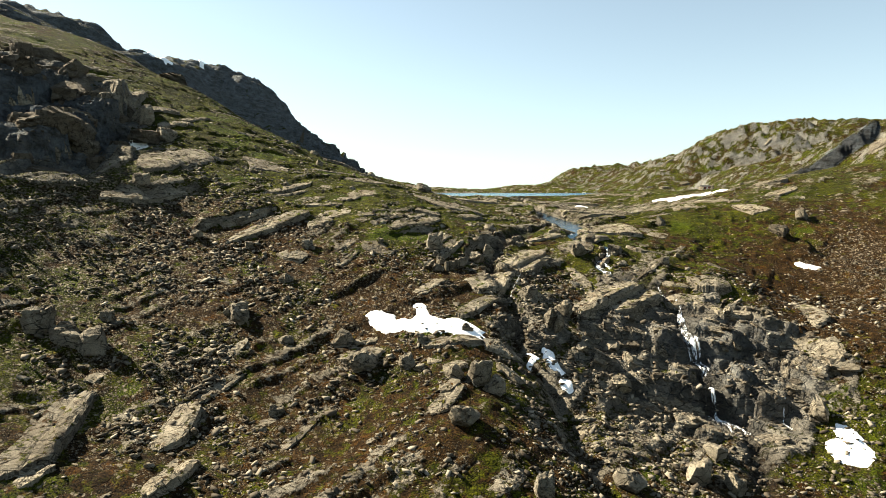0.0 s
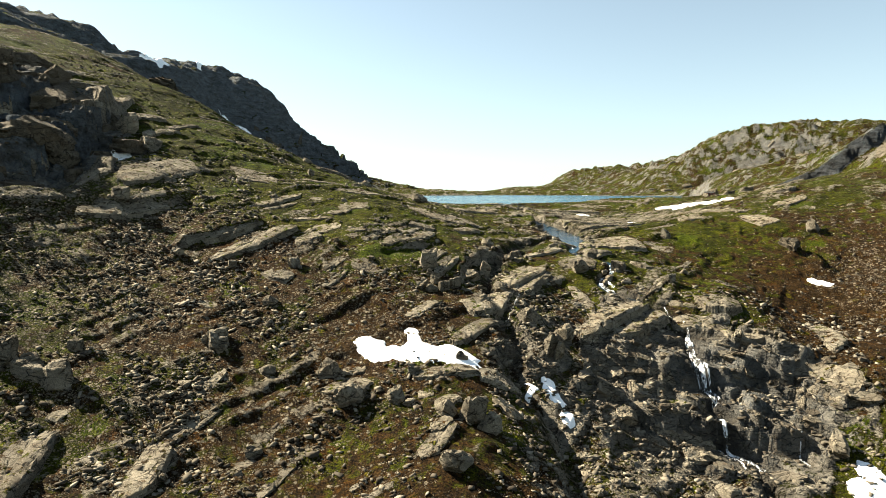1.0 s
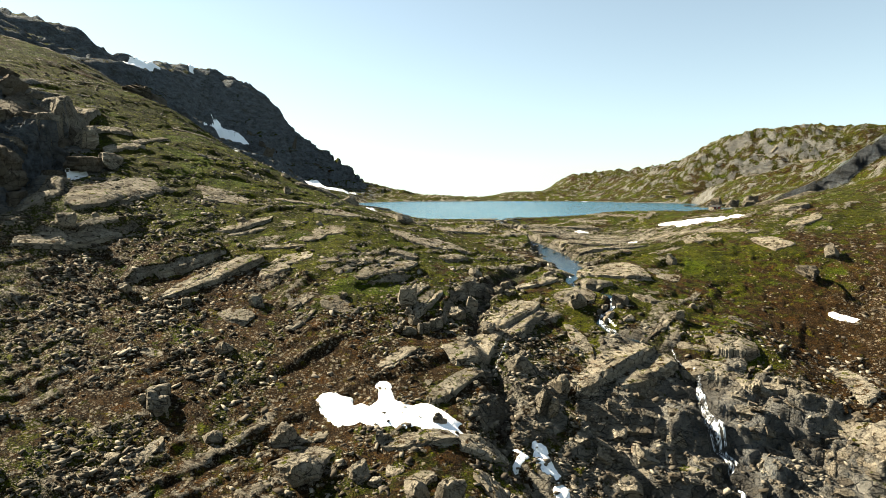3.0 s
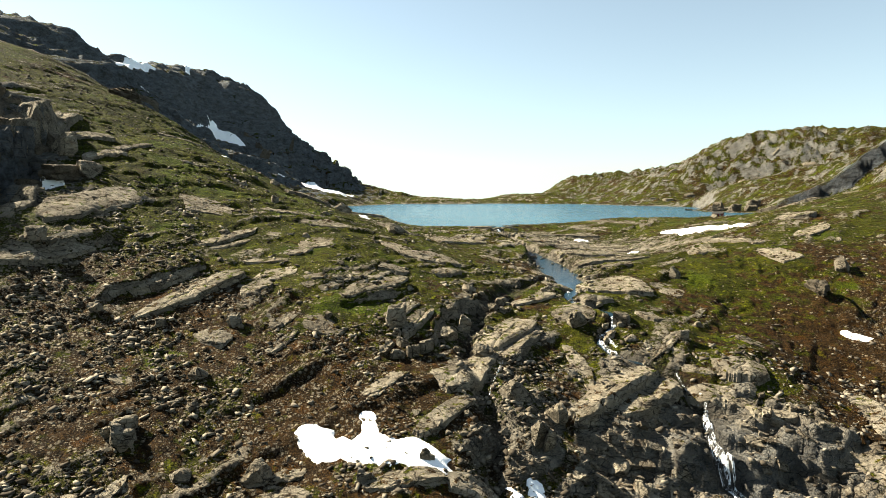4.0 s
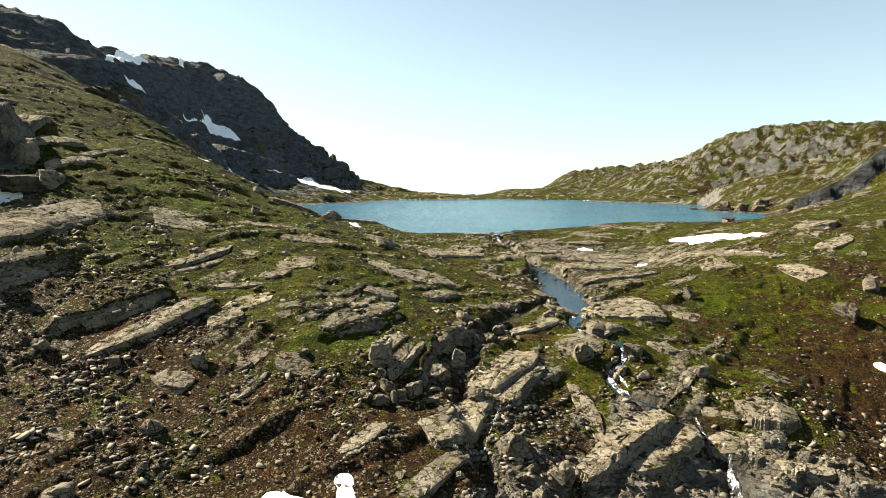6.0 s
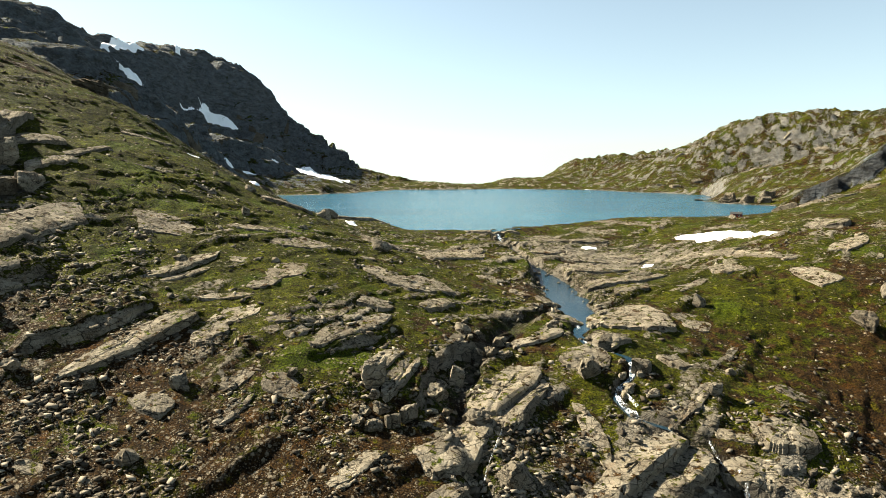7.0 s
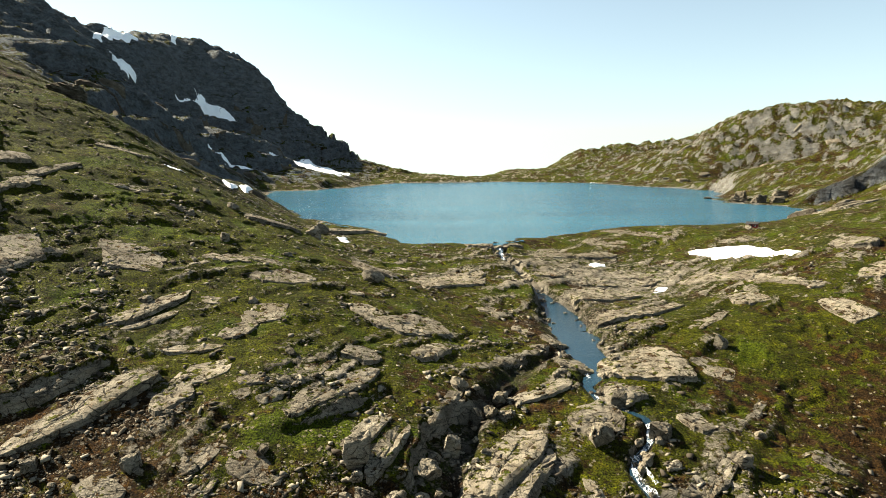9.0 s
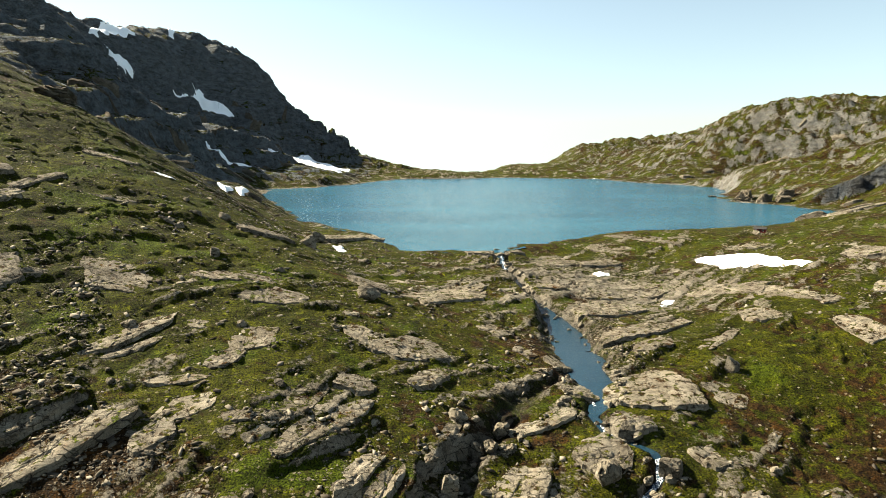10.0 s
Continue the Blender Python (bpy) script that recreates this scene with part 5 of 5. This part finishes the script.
def stone_field(label, x, y, z, size):
    n = len(x)
    v = CUBE[None] * dice.uniform(0.5, 1.0, (n, 8, 3)) + CUBE[None][..., [1, 0, 2]] * dice.uniform(-0.25, 0.25, (n, 1, 3))
    v = v * (size[:, None] * np.stack([dice.uniform(0.8, 1.5, n), dice.uniform(0.5, 1.0, n), dice.uniform(0.18, 0.5, n)], 1))[:, None, :] * 0.5
    a, t = dice.uniform(0, 6.28, n), dice.normal(0, 0.35, n)
    c, s = np.cos(t)[:, None], np.sin(t)[:, None]
    v[..., 0], v[..., 2] = v[..., 0] * c - v[..., 2] * s, v[..., 0] * s + v[..., 2] * c
    c, s = np.cos(a)[:, None], np.sin(a)[:, None]
    v[..., 0], v[..., 1] = v[..., 0] * c - v[..., 1] * s, v[..., 0] * s + v[..., 1] * c
    v = v + np.stack([x, y, z + 0.05 * size], 1)[:, None, :]
    f = CUBE_FACES[None] + 8 * np.arange(n)[:, None, None]
    ob = mesh_object("loose_stones", v.reshape(-1, 3), f.reshape(-1, 4), MAT_PEBBLE)
    return tagged(ob, label, "stones", kind="stuff")


for label, count, box, least, low, high in (("grey scree stones on the steep left flank", 62000, (-130, -45, 112, 245), -0.12, 0.2, 1.7),
                                            ("stones scattered over brown heath", 62000, (-60, 30, 92, 200), -0.10, 0.18, 1.5),
                                            ("broken stones below the waterfall cliff", 50000, (10, 130, 95, 190), 0.10, 0.22, 1.6),
                                            ("pale stones scattered on mossy ground", 90000, (-80, 155, 185, 350), -0.07, 0.24, 1.5),
                                            ("stones scattered on the upper green flank", 26000, (-175, -60, 215, 420), -0.04, 0.3, 1.8)):
    x, y, z, s = strewn(count, *box, least, 401)
    n = len(x)
    stone_field(label, x, y, z, low + (high - low) * dice.uniform(0, 1, n) ** 7 + 0.14 * dice.uniform(0, 1, n))

# single boulders that can be told apart
bx, by, bz, bs = strewn(900, -115, 140, 95, 300, -0.15, 433)
for x, y in list(zip(bx, by))[:300]:
    size = 1.0 + 1.5 * pick.random() ** 2
    set_rock(SMALL_BOULDERS, "boulder", "grey angular boulder lying among smaller stones", "boulder", "loose boulders", x, y, size, size * pick.uniform(0.6, 0.95), size * pick.uniform(0.35, 0.6), pick.uniform(0, 180), 0.5, 0.2)

# lesser ledges along the grain of the rock
sx, sy = dice.uniform(-150, 165, 2600), dice.uniform(95, 370, 2600)
_, srock, *_ = land(sx, sy)
ok = (srock + 0.2 * dice.normal(size=2600) > 0.40) & (outline_distance(sx, sy, LAKE) > 5) & (line_distance(sx, sy, STREAM)[0] > 4) & (line_distance(sx, sy, FALL)[0] > 3)
for x, y in list(zip(sx[ok], sy[ok]))[:240]:
    length = 1.6 + 3.6 * pick.random() ** 2
    dark = crag_share(np.array(x), np.array(y)) > 0.35
    outcrop("rock_ledge", "dark broken rock ledge in the crag" if dark else "low grey rock ledge showing through moss", "rock ledge", "low rock ledges", x, y, length, length * pick.uniform(0.35, 0.7), pick.uniform(0.25, 0.7) * (2.0 if dark else 1.0), STRIKE - 8 + pick.gauss(0, 20), MAT_CLIFF if dark else MAT_SLAB, pick.randrange(9999), 0.6)

# layered blocks of the waterfall cliff, bedded nearly level and dipping to the right
cx, cy = dice.uniform(34, 100, 2400), dice.uniform(118, 178, 2400)
ok = (crag_share(cx, cy) > 0.3) & (line_distance(cx, cy, FALL)[0] > 4.5) & (line_distance(cx, cy, STREAM)[0] > 3)
for x, y in list(zip(cx[ok], cy[ok]))[:140]:
    length = 1.4 + 4.5 * pick.random() ** 2
    pale = pick.random() < 0.7
    set_rock(BEDDED_PALE if pale else BEDDED, "rock_block", "pale split rock block in the waterfall cliff" if pale else "dark layered rock block in the waterfall cliff", "rock block", "cliff blocks", x, y, length, length * pick.uniform(0.4, 0.75), pick.uniform(0.35, 0.9), pick.gauss(-8, 12), pick.uniform(0.6, 0.9), 0.0, 1.1, 0.0, pick.gauss(8, 5))

# broken blocks on the gully's walls and the cliffs of the flank
SNOWY = ((24.8, 146.5), (27.0, 141), (15, 144.5), (20.2, 146), (5, 148), (-8, 150))
for label, count, x0, x1, y0, y1, low, high, turn in (("dark broken block beside the wet gully", 70, 4, 46, 118, 222, 1.0, 2.8, 50), ("dark stepped block of the shaded cliff", 60, -175, -100, 190, 300, 4.0, 12.0, 75)):
    gx2, gy2 = dice.uniform(x0, x1, 14 * count), dice.uniform(y0, y1, 14 * count)
    ok = line_distance(gx2, gy2, GULLY)[0] < 8 if x0 > 0 else crag_share(gx2, gy2) > 0.4
    for px, py in SNOWY:
        ok &= np.hypot(gx2 - px, gy2 - py) > 5.0
    for x, y in list(zip(gx2[ok], gy2[ok]))[:count]:
        length = pick.uniform(low, high)
        set_rock(BEDDED if x0 < 0 else SMALL_BOULDERS, "rock_block", label, "rock block", "cliff blocks", x, y, length, length * pick.uniform(0.5, 0.8), length * pick.uniform(0.25, 0.4), pick.gauss(turn, 25), pick.uniform(0.05, 0.35), 0.1)

# stones and flat rocks along the brook
for _ in range(90):
    i = pick.randrange(len(STREAM) - 1)
    (x0, y0, _, w0), (x1, y1, _, w1) = STREAM[i], STREAM[i + 1]
    t, off = pick.random(), pick.choice((-1, 1)) * (w0 / 2 + pick.uniform(-0.25 * w0 - 0.3, 1.6))
    d = math.hypot(x1 - x0, y1 - y0)
    x, y = x0 + (x1 - x0) * t - (y1 - y0) / d * off, y0 + (y1 - y0) * t + (x1 - x0) / d * off
    length = pick.uniform(0.9, 2.8)
    set_rock(SMALL_SLABS, "brook_rock", "wet-edged grey rock lying beside the brook", "rock", "rocks along the brook", x, y, length, length * pick.uniform(0.5, 0.8), pick.uniform(0.5, 1.1), STRIKE + pick.gauss(0, 25), 0.8, 0.1)

# crags on the far mountain and the hill across the lake
for side, x0, x1, y0, y1, count in ((-1, -420, -90, 400, 1080, 90), (1, 190, 560, 420, 1060, 80)):
    fx, fy = dice.uniform(x0, x1, 3 * count), dice.uniform(y0, y1, 3 * count)
    ok = (outline_distance(fx, fy, LAKE) > 8) & (ground_z(fx, fy) > 4) & (ground_z(fx, fy) < 95)
    for x, y in list(zip(fx[ok], fy[ok]))[:count]:
        length = pick.uniform(7, 20)
        outcrop("far_crag", "dark rock band on the far mountainside" if side < 0 else "grey crag on the hill across the lake", "crag", "far crags", x, y, length, length * pick.uniform(0.35, 0.6), pick.uniform(1.5, 4.0), pick.gauss(24 if side < 0 else -28, 16), MAT_CRAG if side < 0 else MAT_CLIFF, pick.randrange(9999), 1.6)

# a low islet and the rocky cape in the lake, crags along the far shore
for x, y, length, width, thick, turn in ((231, 640, 9, 4, 1.6, 10), (236, 596, 14, 8, 4.5, 150), (246, 583, 12, 8, 5, 140), (256, 573, 10, 7, 4, 145), (243, 606, 12, 9, 6, 120), (262, 585, 14, 10, 6, 130)):
    set_rock(SHORE, "shore_rock", "grey cracked rock standing at the lake's edge", "shore rock", "rocks at the lake's edge", x, y, length, width, thick, turn, 0.3, 0.2)
